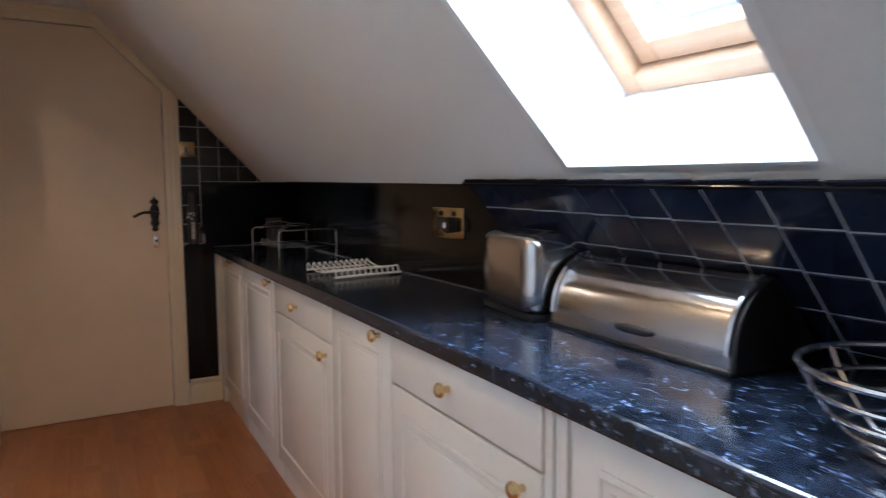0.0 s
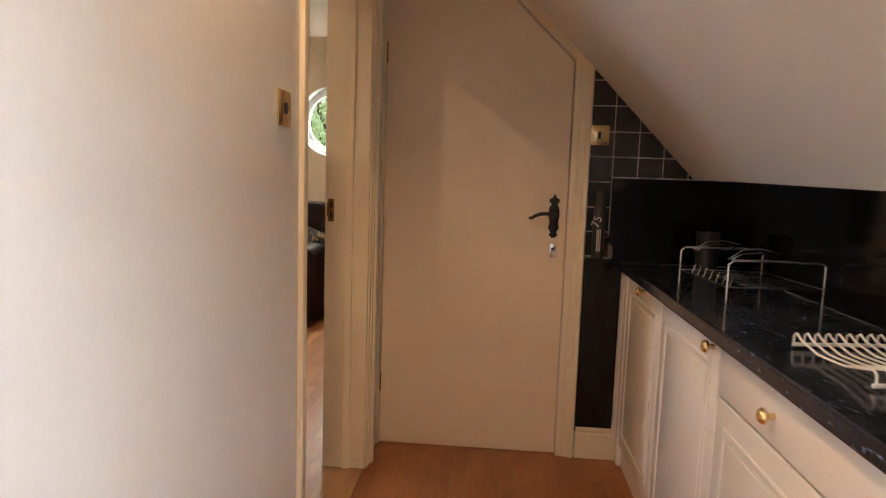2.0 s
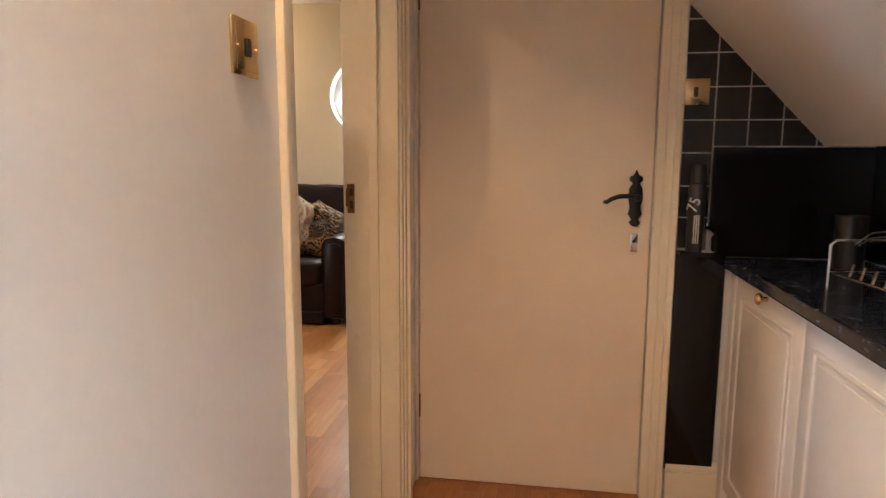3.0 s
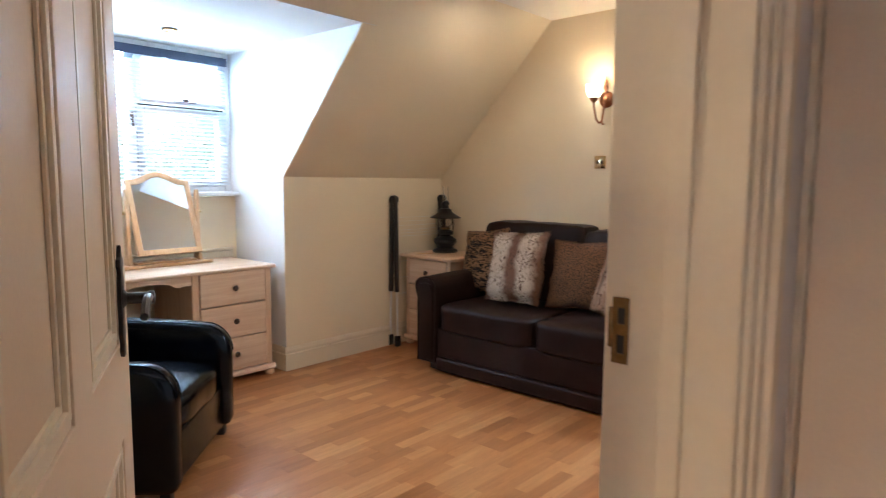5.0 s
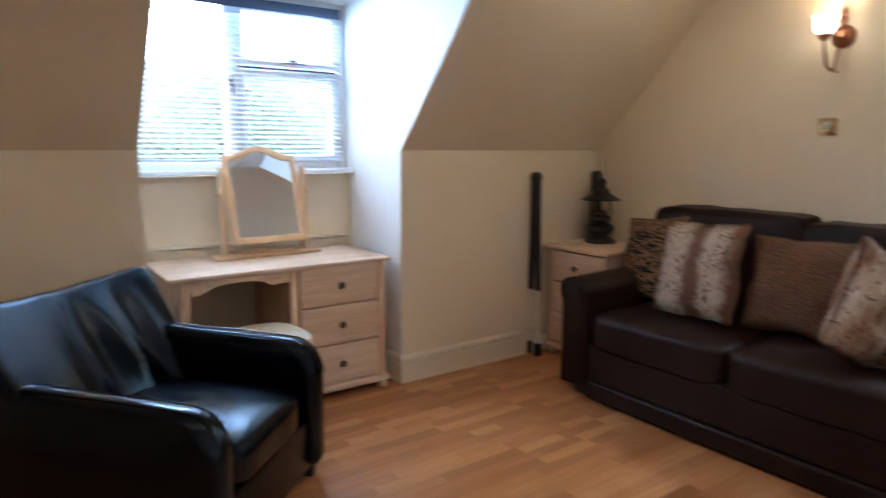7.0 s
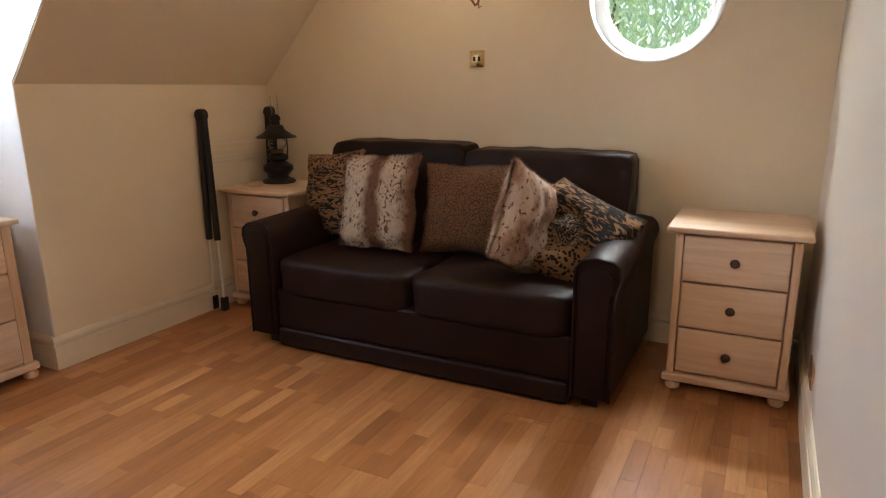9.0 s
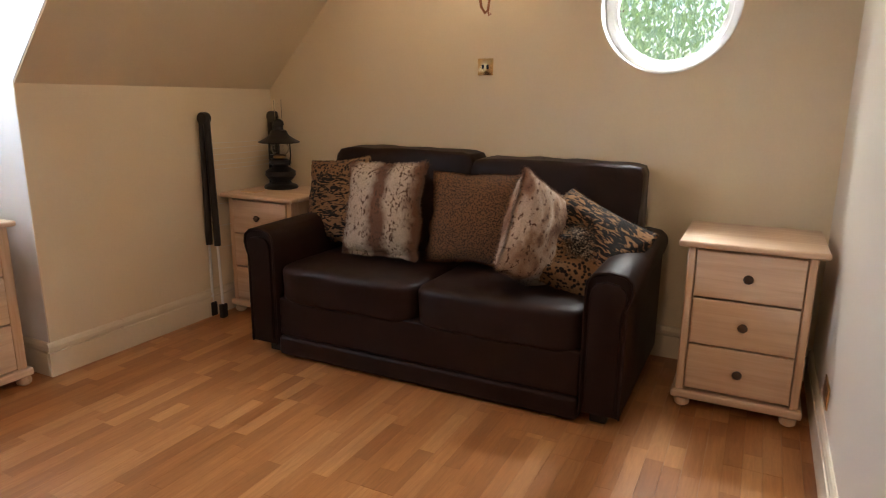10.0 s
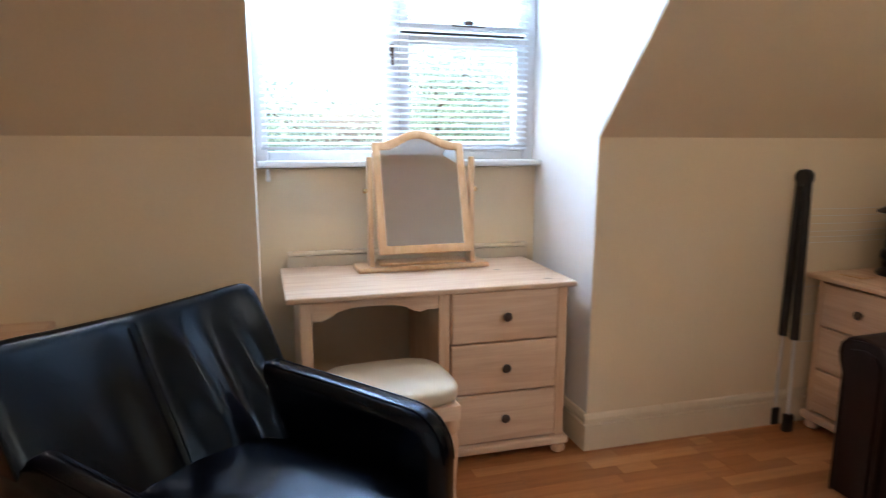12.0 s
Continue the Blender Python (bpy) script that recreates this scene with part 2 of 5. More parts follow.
PINE = wood("limed_pine", (0.60, 0.380, 0.230), (0.78, 0.58, 0.405), "z")
PINEX = wood("limed_pine_top", (0.62, 0.398, 0.245), (0.79, 0.59, 0.415), "x")
# paler than PINE: window light on the dressing table is put into the colour
PINEY = wood("daylit_limed_pine", (0.65, 0.44, 0.295), (0.81, 0.63, 0.465), "y")
FRAMEW = wood("varnished_pine", (0.60, 0.36, 0.18), (0.76, 0.52, 0.30), "z", 0.3, True, 1.2)
SKYW = wood("skylight_pine", (0.50, 0.31, 0.20), (0.62, 0.42, 0.28), "y", 0.35)
BRONZE = plain("dark_bronze", (0.10, 0.07, 0.055), 0.38, 0.8, var=0.3, scale=30, grain=200)
COPPER = plain("aged_copper", (0.36, 0.15, 0.075), 0.32, 0.9, var=0.3, scale=25, grain=160)
BRASS = plain("polished_brass", (0.80, 0.60, 0.32), 0.22, 1.0, var=0.12, scale=40, grain=200, relief=0.03)
OLDBRASS = plain("worn_brass", (0.24, 0.14, 0.055), 0.40, 0.9, var=0.3, scale=50, grain=200)
IRON = plain("black_wrought_iron", (0.012, 0.011, 0.011), 0.38, 0.3, var=0.3, scale=40, grain=240, relief=0.4)
CHROME = plain("chrome_wire", (0.72, 0.72, 0.74), 0.16, 1.0, var=0.05, scale=20, grain=100, relief=0.0)
STEEL = plain("brushed_steel", (0.68, 0.68, 0.70), 0.15, 1.0, var=0.06, scale=10, grain=300, relief=0.02, rough_var=0.04)
BLACKP = plain("black_plastic", (0.012, 0.012, 0.013), 0.4, var=0.2, scale=20, grain=200)
WHITEP = plain("white_coated_wire", (0.80, 0.80, 0.78), 0.35, var=0.04, scale=20, grain=100, relief=0.0)
PANELK = plain("black_gloss_panel", (0.006, 0.006, 0.007), 0.10, var=0.3, scale=3, grain=60, relief=0.0, rough_var=0.04)
TILE = plain("dark_slate_tile", (0.020, 0.020, 0.021), 0.20, var=0.35, scale=14, grain=60, relief=0.08)
BTILE = plain("navy_glazed_tile", (0.012, 0.017, 0.036), 0.10, var=0.3, scale=12, grain=50, relief=0.05, rough_var=0.05)
GROUT = plain("grey_grout", (0.60, 0.59, 0.57), 0.85, var=0.15, scale=20, grain=160)
WORKTOP = speckled("speckled_black_worktop")
BROWNL = leather("dark_brown_leather", (0.0165, 0.0072, 0.0052), 0.44, depth=0.22)
# blue of the reflected daylight is put into this base colour and specular tint
BLACKL = leather("black_leather", (0.0010, 0.0014, 0.0030), 0.16, (1.3, 1.3, 0.30), 0.20, (0.55, 0.75, 1.0))
BLACKL.node_tree.nodes["Principled BSDF"].inputs["Specular IOR Level"].default_value = 0.36
PANELK.node_tree.nodes["Principled BSDF"].inputs["Specular IOR Level"].default_value = 0.3
BROWNL.node_tree.nodes["Principled BSDF"].inputs["Specular IOR Level"].default_value = 0.16
BANDED, PATCHY, LEOPARD, TIGER, MOTLEY = [fur(*q) for q in (("banded_fur", "banded"), ("patchy_fur", "patchy"), ("leopard_pile", "leopard"), ("tiger_pile", "tiger"), ("motley_pile", "motley"))]
SEATF = plain("cream_seat_fabric", (0.66, 0.58, 0.44), 0.9, var=0.08, scale=10, grain=400, relief=0.4)
OAK = laminate("oak_laminate", [(0.0, (0.31, 0.120, 0.038)), (0.3, (0.39, 0.162, 0.055)), (0.6, (0.43, 0.188, 0.067)), (0.85, (0.53, 0.265, 0.110)), (1.0, (0.34, 0.134, 0.043))])
REDOAK = laminate("red_oak_laminate", [(0.0, (0.30, 0.112, 0.041)), (0.4, (0.36, 0.140, 0.053)), (0.7, (0.41, 0.168, 0.066)), (1.0, (0.32, 0.122, 0.046))])
THRESH = wood("oak_threshold", (0.28, 0.13, 0.05), (0.42, 0.22, 0.09), "y", 0.4, False)
UNDER = plain("floor_joint", (0.22, 0.105, 0.042), 0.8)
CLEAR = glass("clear_glass")
SHADEG = glow("lit_glass_shade", (1.0, 0.84, 0.60), 2.4)
BULB = glow("lit_spot_lens", (1.0, 0.90, 0.72), 14.0)
SPEC = plain("dark_can", (0.045, 0.045, 0.048), 0.34, 0.5, var=0.1, scale=20, grain=60)
INK = plain("white_print", (0.75, 0.75, 0.75), 0.5, relief=0.0)
LEAF = plain("green_leaf", (0.15, 0.25, 0.085), 0.5, var=0.45, scale=2.5, grain=30, relief=0.0)
_ln = LEAF.node_tree
_tr = node(_ln, "ShaderNodeBsdfTranslucent", Color=(0.32, 0.52, 0.16, 1))
_mx = _ln.nodes.new("ShaderNodeMixShader")
_mx.inputs[0].default_value = 0.5
_ln.links.new(_ln.nodes["Principled BSDF"].outputs[0], _mx.inputs[1])
_ln.links.new(_tr.outputs[0], _mx.inputs[2])
_ln.links.new(_mx.outputs[0], _ln.nodes["Material Output"].inputs["Surface"])
# the washed-out glare over the far trees is put into this paler leaf colour
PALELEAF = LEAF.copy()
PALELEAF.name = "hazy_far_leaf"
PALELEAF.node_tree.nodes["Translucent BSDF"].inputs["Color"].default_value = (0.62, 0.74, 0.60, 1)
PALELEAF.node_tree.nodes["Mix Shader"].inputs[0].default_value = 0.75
# overexposed brightness outside the round window is put into this lighter leaf copy
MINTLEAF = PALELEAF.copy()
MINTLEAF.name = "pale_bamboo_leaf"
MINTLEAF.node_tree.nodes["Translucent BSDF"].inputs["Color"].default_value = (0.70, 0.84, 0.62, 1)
BARK = plain("brown_bark", (0.12, 0.085, 0.06), 0.9, var=0.3, scale=12, grain=60, relief=0.6)
GRASS = plain("meadow_grass", (0.075, 0.12, 0.035), 0.95, var=0.4, scale=0.4, grain=8, relief=0.0)
MIRROR, _, mirror_shader = blank("mirror_glass", 0.015, 1.0)
mirror_shader.inputs["Base Color"].default_value = (0.92, 0.93, 0.93, 1)


# ---------- mesh helpers ----------
def box(x0, x1, y0, y1, z0, z1, r=0.0, seg=2):
    bm = bmesh.new()
    bmesh.ops.create_cube(bm, size=1)
    bmesh.ops.scale(bm, vec=(x1 - x0, y1 - y0, z1 - z0), verts=bm.verts)
    bmesh.ops.translate(bm, vec=((x0 + x1) / 2, (y0 + y1) / 2, (z0 + z1) / 2), verts=bm.verts)
    if r:
        bmesh.ops.bevel(bm, geom=bm.edges[:], offset=r, segments=seg, profile=0.5, affect="EDGES")
    return bm


def soft_box(x0, x1, y0, y1, z0, z1, p=5.0, n=7, rough=0.0, seed=0.0):
    """A padded block: a cube grid pressed to a rounded shape, with slight unevenness."""
    bm = bmesh.new()
    bmesh.ops.create_cube(bm, size=2)
    bmesh.ops.subdivide_edges(bm, edges=bm.edges[:], cuts=n, use_grid_fill=True)
    c = Vector(((x0 + x1) / 2, (y0 + y1) / 2, (z0 + z1) / 2))
    h = Vector(((x1 - x0) / 2, (y1 - y0) / 2, (z1 - z0) / 2))
    for v in bm.verts:
        u = v.co
        k = sum(abs(a) ** p for a in u) ** (-1 / p)
        q = Vector((u.x * k * h.x, u.y * k * h.y, u.z * k * h.z))
        if rough:
            q += q.normalized() * noise.noise(q * 7 + Vector((seed, seed, 0))) * rough
        v.co = c + q
    return bm


def pillow(w, h, d, n=11, seed=0.0, fuzz=0.0, slump=0.018):
    """A scatter cushion standing in the xz plane, thin at its edges, with pulled corners."""
    bm = bmesh.new()
    bmesh.ops.create_cube(bm, size=2)
    bmesh.ops.subdivide_edges(bm, edges=bm.edges[:], cuts=n, use_grid_fill=True)
    for v in bm.verts:
        x, y, z = v.co
        puff = (max(0.0, 1 - abs(x) ** 2.6) * max(0.0, 1 - abs(z) ** 2.6)) ** 0.5
        pull = 1 - 0.055 * (1 - abs(z) ** 2) * abs(x)
        pullz = 1 - 0.055 * (1 - abs(x) ** 2) * abs(z)
        q = Vector((x * pull * w / 2, y * (0.05 + 0.95 * puff) * d / 2, z * pullz * h / 2))
        k = noise.noise(q * 9 + Vector((seed, 0, seed))) * slump + noise.noise(q * 45 + Vector((0, seed, 0))) * fuzz
        v.co = q + Vector((k * 0.6, k, k * 0.6))
    return bm


def lathe(profile, n=20):
    bm = bmesh.new()
    rings = []
    for r, z in profile:
        rings.append([bm.verts.new((r * math.cos(2 * math.pi * i / n), r * math.sin(2 * math.pi * i / n), z)) for i in range(n)] if r > 1e-6 else [bm.verts.new((0, 0, z))])
    for a, b in zip(rings, rings[1:]):
        for i in range(n):
            j = (i + 1) % n
            if len(a) == 1 and len(b) > 1:
                bm.faces.new((a[0], b[j], b[i]))
            elif len(b) == 1 and len(a) > 1:
                bm.faces.new((a[i], a[j], b[0]))
            elif len(a) > 1:
                bm.faces.new((a[i], a[j], b[j], b[i]))
    for ring, flip in ((rings[0], True), (rings[-1], False)):
        if len(ring) > 1:
            bm.faces.new(ring[::-1] if flip else ring)
    bmesh.ops.recalc_face_normals(bm, faces=bm.faces)
    return bm


def tube(points, r, n=8, closed=False, taper=None):
    pts = [Vector(p) for p in points]
    bm, rings, side = bmesh.new(), [], None
    for i, p in enumerate(pts):
        a = pts[i - 1] if (i or closed) else pts[0]
        b = pts[(i + 1) % len(pts)] if (i + 1 < len(pts) or closed) else pts[-1]
        t = (b - a).normalized()
        if side is None:
            side = t.orthogonal().normalized()
        side = (side - t * side.dot(t)).normalized()
        up = t.cross(side)
        rr = r if taper is None else r + (taper - r) * i / (len(pts) - 1)
        rings.append([bm.verts.new(p + side * rr * math.cos(2 * math.pi * k / n) + up * rr * math.sin(2 * math.pi * k / n)) for k in range(n)])
    last = len(rings) if closed else len(rings) - 1
    for i in range(last):
        a, b = rings[i], rings[(i + 1) % len(rings)]
        for k in range(n):
            bm.faces.new((a[k], a[(k + 1) % n], b[(k + 1) % n], b[k]))
    if not closed:
        bm.faces.new(rings[0][::-1])
        bm.faces.new(rings[-1])
    bmesh.ops.recalc_face_normals(bm, faces=bm.faces)
    return bm


def slab(outline, holes, axis, a0, a1, r=0.0):
    """A flat piece with holes: outline and holes in the plane across axis, from a0 to a1 along it."""
    bm = bmesh.new()

    def place(u, v, w):
        return {"x": (w, u, v), "y": (u, w, v), "z": (u, v, w)}[axis]
    edges = []
    for loop in (outline, *holes):
        vs = [bm.verts.new(place(u, v, a0)) for u, v in loop]
        edges += [bm.edges.new((vs[i], vs[(i + 1) % len(vs)])) for i in range(len(vs))]
    bmesh.ops.triangle_fill(bm, use_beauty=True, use_dissolve=True, edges=edges)
    made = bmesh.ops.extrude_face_region(bm, geom=bm.faces[:])
    bmesh.ops.translate(bm, vec=Vector(place(0, 0, a1)) - Vector(place(0, 0, a0)), verts=[g for g in made["geom"] if isinstance(g, bmesh.types.BMVert)])
    bmesh.ops.recalc_face_normals(bm, faces=bm.faces)
    if r:
        sharp = [e for e in bm.edges if len(e.link_faces) == 2 and e.calc_face_angle(0) > 0.6]
        bmesh.ops.bevel(bm, geom=sharp, offset=r, segments=2, profile=0.5, affect="EDGES")
    return bm


def circle(cx, cy, r, n=48):
    return [(cx + r * math.cos(2 * math.pi * i / n), cy + r * math.sin(2 * math.pi * i / n)) for i in range(n)]


def joined(*bms):
    out = bmesh.new()
    for b in bms:
        me = bpy.data.meshes.new("t")
        b.to_mesh(me)
        b.free()
        out.from_mesh(me)
        bpy.data.meshes.remove(me)
    return out


def moved(bm, m):
    bmesh.ops.transform(bm, matrix=m, verts=bm.verts)
    if m.to_3x3().determinant() < 0:
        bmesh.ops.reverse_faces(bm, faces=bm.faces)
    return bm


def to_mesh(name, bm, material, smooth=35):
    me = bpy.data.meshes.new(name)
    bm.to_mesh(me)
    bm.free()
    me.materials.append(material)
    if smooth:
        me.polygons.foreach_set("use_smooth", [True] * len(me.polygons))
        me.set_sharp_from_angle(angle=radians(smooth))
    return me


def part(name, bm, material, parent, label="", smooth=35):
    ob = new(name, to_mesh(name, bm, material, smooth))
    ob.parent = parent
    if label:
        ob["label"] = label
    return ob


def thing(name, m, label, category, group=""):
    ob = new(name)
    ob.empty_display_size = 0.1
    ob.matrix_world = m
    return tagged(ob, label, category, group)


def solo(name, bm, material, label, category, m=None, group="", smooth=35):
    ob = new(name, to_mesh(name, bm, material, smooth))
    if m is not None:
        ob.matrix_world = m
    return tagged(ob, label, category, group)


def structure(name, bm, material, label, category, smooth=0):
    return tagged(new(name, to_mesh(name, bm, material, smooth)), label, category, "", "structure")


# ---------- the plan ----------
NORTH, WEST, EAST, SOUTH = 6.87, -3.72, -0.53, 1.55      # inner faces of the sitting room
KNEE, PITCH, CEILING = 1.337, 1.075, 2.487                # knee wall, rise of the slope, flat ceiling
D0, D1, DZ, DWIN = 3.945, 5.272, 2.218, -4.335            # dormer: cheeks, ceiling, window wall
KW, KN, KS = -0.285, 3.872, -1.75                         # kitchen: west wall, north wall, south wall
KX, KZ, KP = 1.078, 1.287, 1.033                          # lower edge and fall of the kitchen slope
OY0, OY1, OTOP = 2.715, 3.60, 2.02                         # doorway between the two
KDT, KDX, KDC = 2.08, 0.236, 1.775                        # kitchen door: top, and its slanting corner
XC = WEST + (CEILING - KNEE) / PITCH
KC = KX - (CEILING - KZ) / KP


FALL = 0.0165                                             # the kitchen slope's lower edge sinks towards the south


def sunk(bm):
    for v in bm.verts:
        v.co.z -= FALL * (KN - v.co.y)
    return bm


def slope_slab(outline, holes, x0, z0, rise, sign, thick):
    """A sloping ceiling from the line (x0, z0): outline in (y, run from that line), thickness outwards."""
    bm = slab(outline, holes, "z", 0, -thick)
    ln = math.hypot(1, rise)
    ux, uz = sign / ln, rise / ln
    for v in bm.verts:
        y, s, w = v.co.x, v.co.y, v.co.z
        v.co = Vector((x0 + ux * s - uz * sign * -w * 1.0, y, z0 + uz * s + abs(ux) * -w))
    bmesh.ops.recalc_face_normals(bm, faces=bm.faces)
    return bm


floor = structure("floor", box(-4.6, 1.6, KS - 0.2, 7.1, -0.16, -0.012), UNDER, "wood-effect laminate floor over both rooms", "floor")
structure("ceiling", box(XC - 0.02, KC + 0.02, KS - 0.1, 7.1, CEILING, CEILING + 0.12), CEIL, "flat white painted ceiling", "ceiling")
RUN = math.hypot(XC - WEST, CEILING - KNEE)
DRUN = RUN * (DZ - KNEE) / (CEILING - KNEE)
structure("ceiling_slope_west", slope_slab([(SOUTH - 0.1, 0), (D0 - 0.004, 0), (D0 - 0.004, DRUN), (D1 + 0.004, DRUN), (D1 + 0.004, 0), (7.1, 0), (7.1, RUN), (SOUTH - 0.1, RUN)], [], WEST, KNEE, PITCH, 1, 0.12), WALL, "cream sloping attic ceiling with a dormer opening", "ceiling")
KRUN = math.hypot(KX - KC, CEILING - KZ)
W0, W1, R0 = 0.527, 1.052, 0.055
structure("ceiling_slope_east", sunk(slope_slab([(KS - 0.1, 0), (KN + 0.1, 0), (KN + 0.1, KRUN), (KS - 0.1, KRUN + 0.17)], [[(W0 - 0.003, R0 - 0.003), (W1 + 0.003, R0 - 0.003), (W1 + 0.003, 1.053), (W0 - 0.003, 1.053)]], KX, KZ, KP, -1, 0.03)), KWALL, "pale sloping kitchen ceiling with a skylight opening", "ceiling")

# sitting room
structure("wall_north", slab([(-4.6, 0), (-0.40, 0), (-0.40, 2.6), (-4.6, 2.6)], [circle(-1.305, 1.730, 0.320)], "y", NORTH, NORTH + 0.28), WALL, "cream painted gable wall with a round window opening", "wall")
structure("wall_east", box(EAST, -0.38, 4.05, NORTH, 0, CEILING + 0.05), SATIN, "cream satin painted partition wall", "wall")
structure("wall_south", box(-4.6, -0.457, SOUTH - 0.12, SOUTH, 0, 2.6), WALL, "cream painted end wall", "wall")
structure("wall_knee_south", box(WEST - 0.12, WEST, SOUTH, D0 - 0.002, 0, KNEE + 0.02), WALL, "low cream knee wall under the slope", "wall")
structure("wall_knee_north", box(WEST - 0.12, WEST, D1 + 0.002, NORTH, 0, KNEE + 0.02), WALL, "low cream knee wall under the slope", "wall")
e = 0.005
for nm, ya, yb in (("wall_cheek_south", D0 - 0.10, D0), ("wall_cheek_north", D1, D1 + 0.10)):
    top = WEST + (DZ - KNEE) / PITCH
    structure(nm, slab([(DWIN - 0.12, 0), (WEST - e, 0), (WEST - e, KNEE + e), (top - e, DZ + e), (DWIN - 0.12, DZ + e)], [], "y", ya, yb), REVEAL, "white painted dormer cheek", "wall")
structure("ceiling_dormer", box(DWIN - 0.2, WEST + (DZ - KNEE) / PITCH + 0.003, D0 - 0.1, D1 + 0.1, DZ, DZ + 0.08), CEIL, "flat white dormer ceiling", "ceiling")
structure("wall_dormer", box(DWIN - 0.12, DWIN, D0, D1, 0, 1.195), WALL, "cream wall below the dormer window", "wall")

# partition with the doorway, and the kitchen
structure("wall_partition", slab([(KS - 0.1, 0), (OY0, 0), (OY0, OTOP), (OY1, OTOP), (OY1, 0), (4.06, 0), (4.06, CEILING + 0.05), (KS - 0.1, CEILING + 0.05)], [], "x", -0.455, KW), KWALL, "pale painted partition wall with a doorway", "wall")
structure("wall_kitchen_north", slab([(-0.42, 0), (-0.275, 0), (-0.275, KDT + 0.003), (KDX + 0.002, KDT + 0.003), (0.553, KDC + 0.002), (0.553, 0), (1.6, 0), (1.6, 2.6), (-0.42, 2.6)], [], "y", KN, KN + 0.11), KWALL, "pale kitchen end wall with a door opening", "wall")
structure("wall_kitchen_south", box(-0.45, 1.6, KS - 0.1, KS, 0, 2.6), KWALL, "plain kitchen end wall", "wall")
structure("wall_kitchen_east", box(1.50, 1.58, KS, KN, 0, 0.95), KWALL, "plain low wall behind the cabinets", "wall")
structure("wall_splashback", box(1.24, 1.27, 1.49, KN, 0.912, KZ + 0.03), PANELK, "glossy black splashback panel", "splashback")
structure("trim_soffit", sunk(box(KX + 0.004, 1.32, 1.49, KN, KZ + 0.003, KZ + 0.05)), KWALL, "narrow soffit above the splashback", "trim")
structure("wall_splash_return", joined(slab([(1.242, 0.912), (1.395, 0.912), (1.242, 1.075)], [], "y", 1.486, 1.492), slab([(1.242, 1.070), (1.242, 1.235), (1.082, 1.235)], [], "y", 1.486, 1.492)), PANELK, "black return panel beside the tiled slope", "splashback")
# unseen panel added to close off the opening behind the door
structure("wall_behind_door", box(-0.42, 1.6, KN + 0.12, KN + 0.16, 0, 2.6), KWALL, "unseen pale panel added behind the closed door", "wall")

# ---------- skirting, door frames, windows ----------
def skirting(name, x0, y0, x1, y1, side, label="cream moulded skirting board"):
    """A moulded board along a wall from (x0, y0) to (x1, y1), standing out to its left (side 1) or right (-1)."""
    d = Vector((x1 - x0, y1 - y0))
    ln = d.length
    prof = [(0, 0), (0.018, 0), (0.018, 0.114), (0.008, 0.118), (0.008, 0.124), (0.016, 0.128), (0.016, 0.142), (0.010, 0.157), (0.004, 0.163), (0, 0.163)]
    bm = bmesh.new()
    ends = []
    for s in (0, ln):
        ends.append([bm.verts.new((s, side * a, b)) for a, b in prof])
    n = len(prof)
    for i in range(n):
        bm.faces.new((ends[0][i], ends[0][(i + 1) % n], ends[1][(i + 1) % n], ends[1][i]))
    bm.faces.new(ends[0][::-1])
    bm.faces.new(ends[1])
    bmesh.ops.recalc_face_normals(bm, faces=bm.faces)
    moved(bm, Matrix.Translation((x0, y0, 0)) @ Matrix.Rotation(math.atan2(d.y, d.x), 4, "Z"))
    return structure(name, bm, GLOSS, label, "skirting")


skirting("baseboard_knee_north", WEST, NORTH, WEST, D1 - 0.017, 1)
skirting("baseboard_cheek_north", WEST, D1, DWIN, D1, 1)
skirting("baseboard_knee_south", WEST, D0 + 0.0, WEST, SOUTH, 1)
skirting("baseboard_cheek_south", DWIN, D0, WEST, D0, 1)
skirting("baseboard_north", EAST, NORTH, WEST + 0.017, NORTH, 1)
skirting("baseboard_east", EAST, 4.06, EAST, NORTH - 0.017, 1)
skirting("baseboard_kitchen_north", 0.84, KN, 0.64, KN, 1)
skirting("baseboard_kitchen_west", KW, OY0 - 0.10, KW, KS, -1)
structure("trim_back_rail", joined(box(DWIN, DWIN + 0.022, D0 + 0.12, D1 - 0.04, 0.745, 0.80, 0.004), box(DWIN, DWIN + 0.030, D0 + 0.12, D1 - 0.04, 0.803, 0.822, 0.005)), GLOSS, "white moulded rail along the dormer wall", "rail", 30)


def architrave(points, axis, at, out, width=0.075):
    """Moulded casing round an opening: points run along the opening's edge in the wall plane."""
    bms = []
    steps = [(0.0, 0.030, 0.011), (0.028, 0.058, 0.016), (0.055, width, 0.026)]
    for a, b, t in steps:
        ring_in, ring_out = offset_line(points, a), offset_line(points, b)
        bms.append(slab(ring_in + ring_out[::-1], [], axis, at, at + out * t, 0.0028))
    return joined(*bms)


def offset_line(pts, d):
    """An open line moved sideways, to the left of its run, by d with mitred corners."""
    out = []
    for i, p in enumerate(pts):
        p = Vector(p)
        a = (p - Vector(pts[i - 1])).normalized() if i else None
        b = (Vector(pts[i + 1]) - p).normalized() if i + 1 < len(pts) else None
        na = Vector((-a.y, a.x)) if a else None
        nb = Vector((-b.y, b.x)) if b else None
        if na is None or nb is None:
            q = p + (na or nb) * d
        else:
            m = (na + nb).normalized()
            q = p + m * d / max(0.3, m.dot(na))
        out.append((q.x, q.y))
    return out


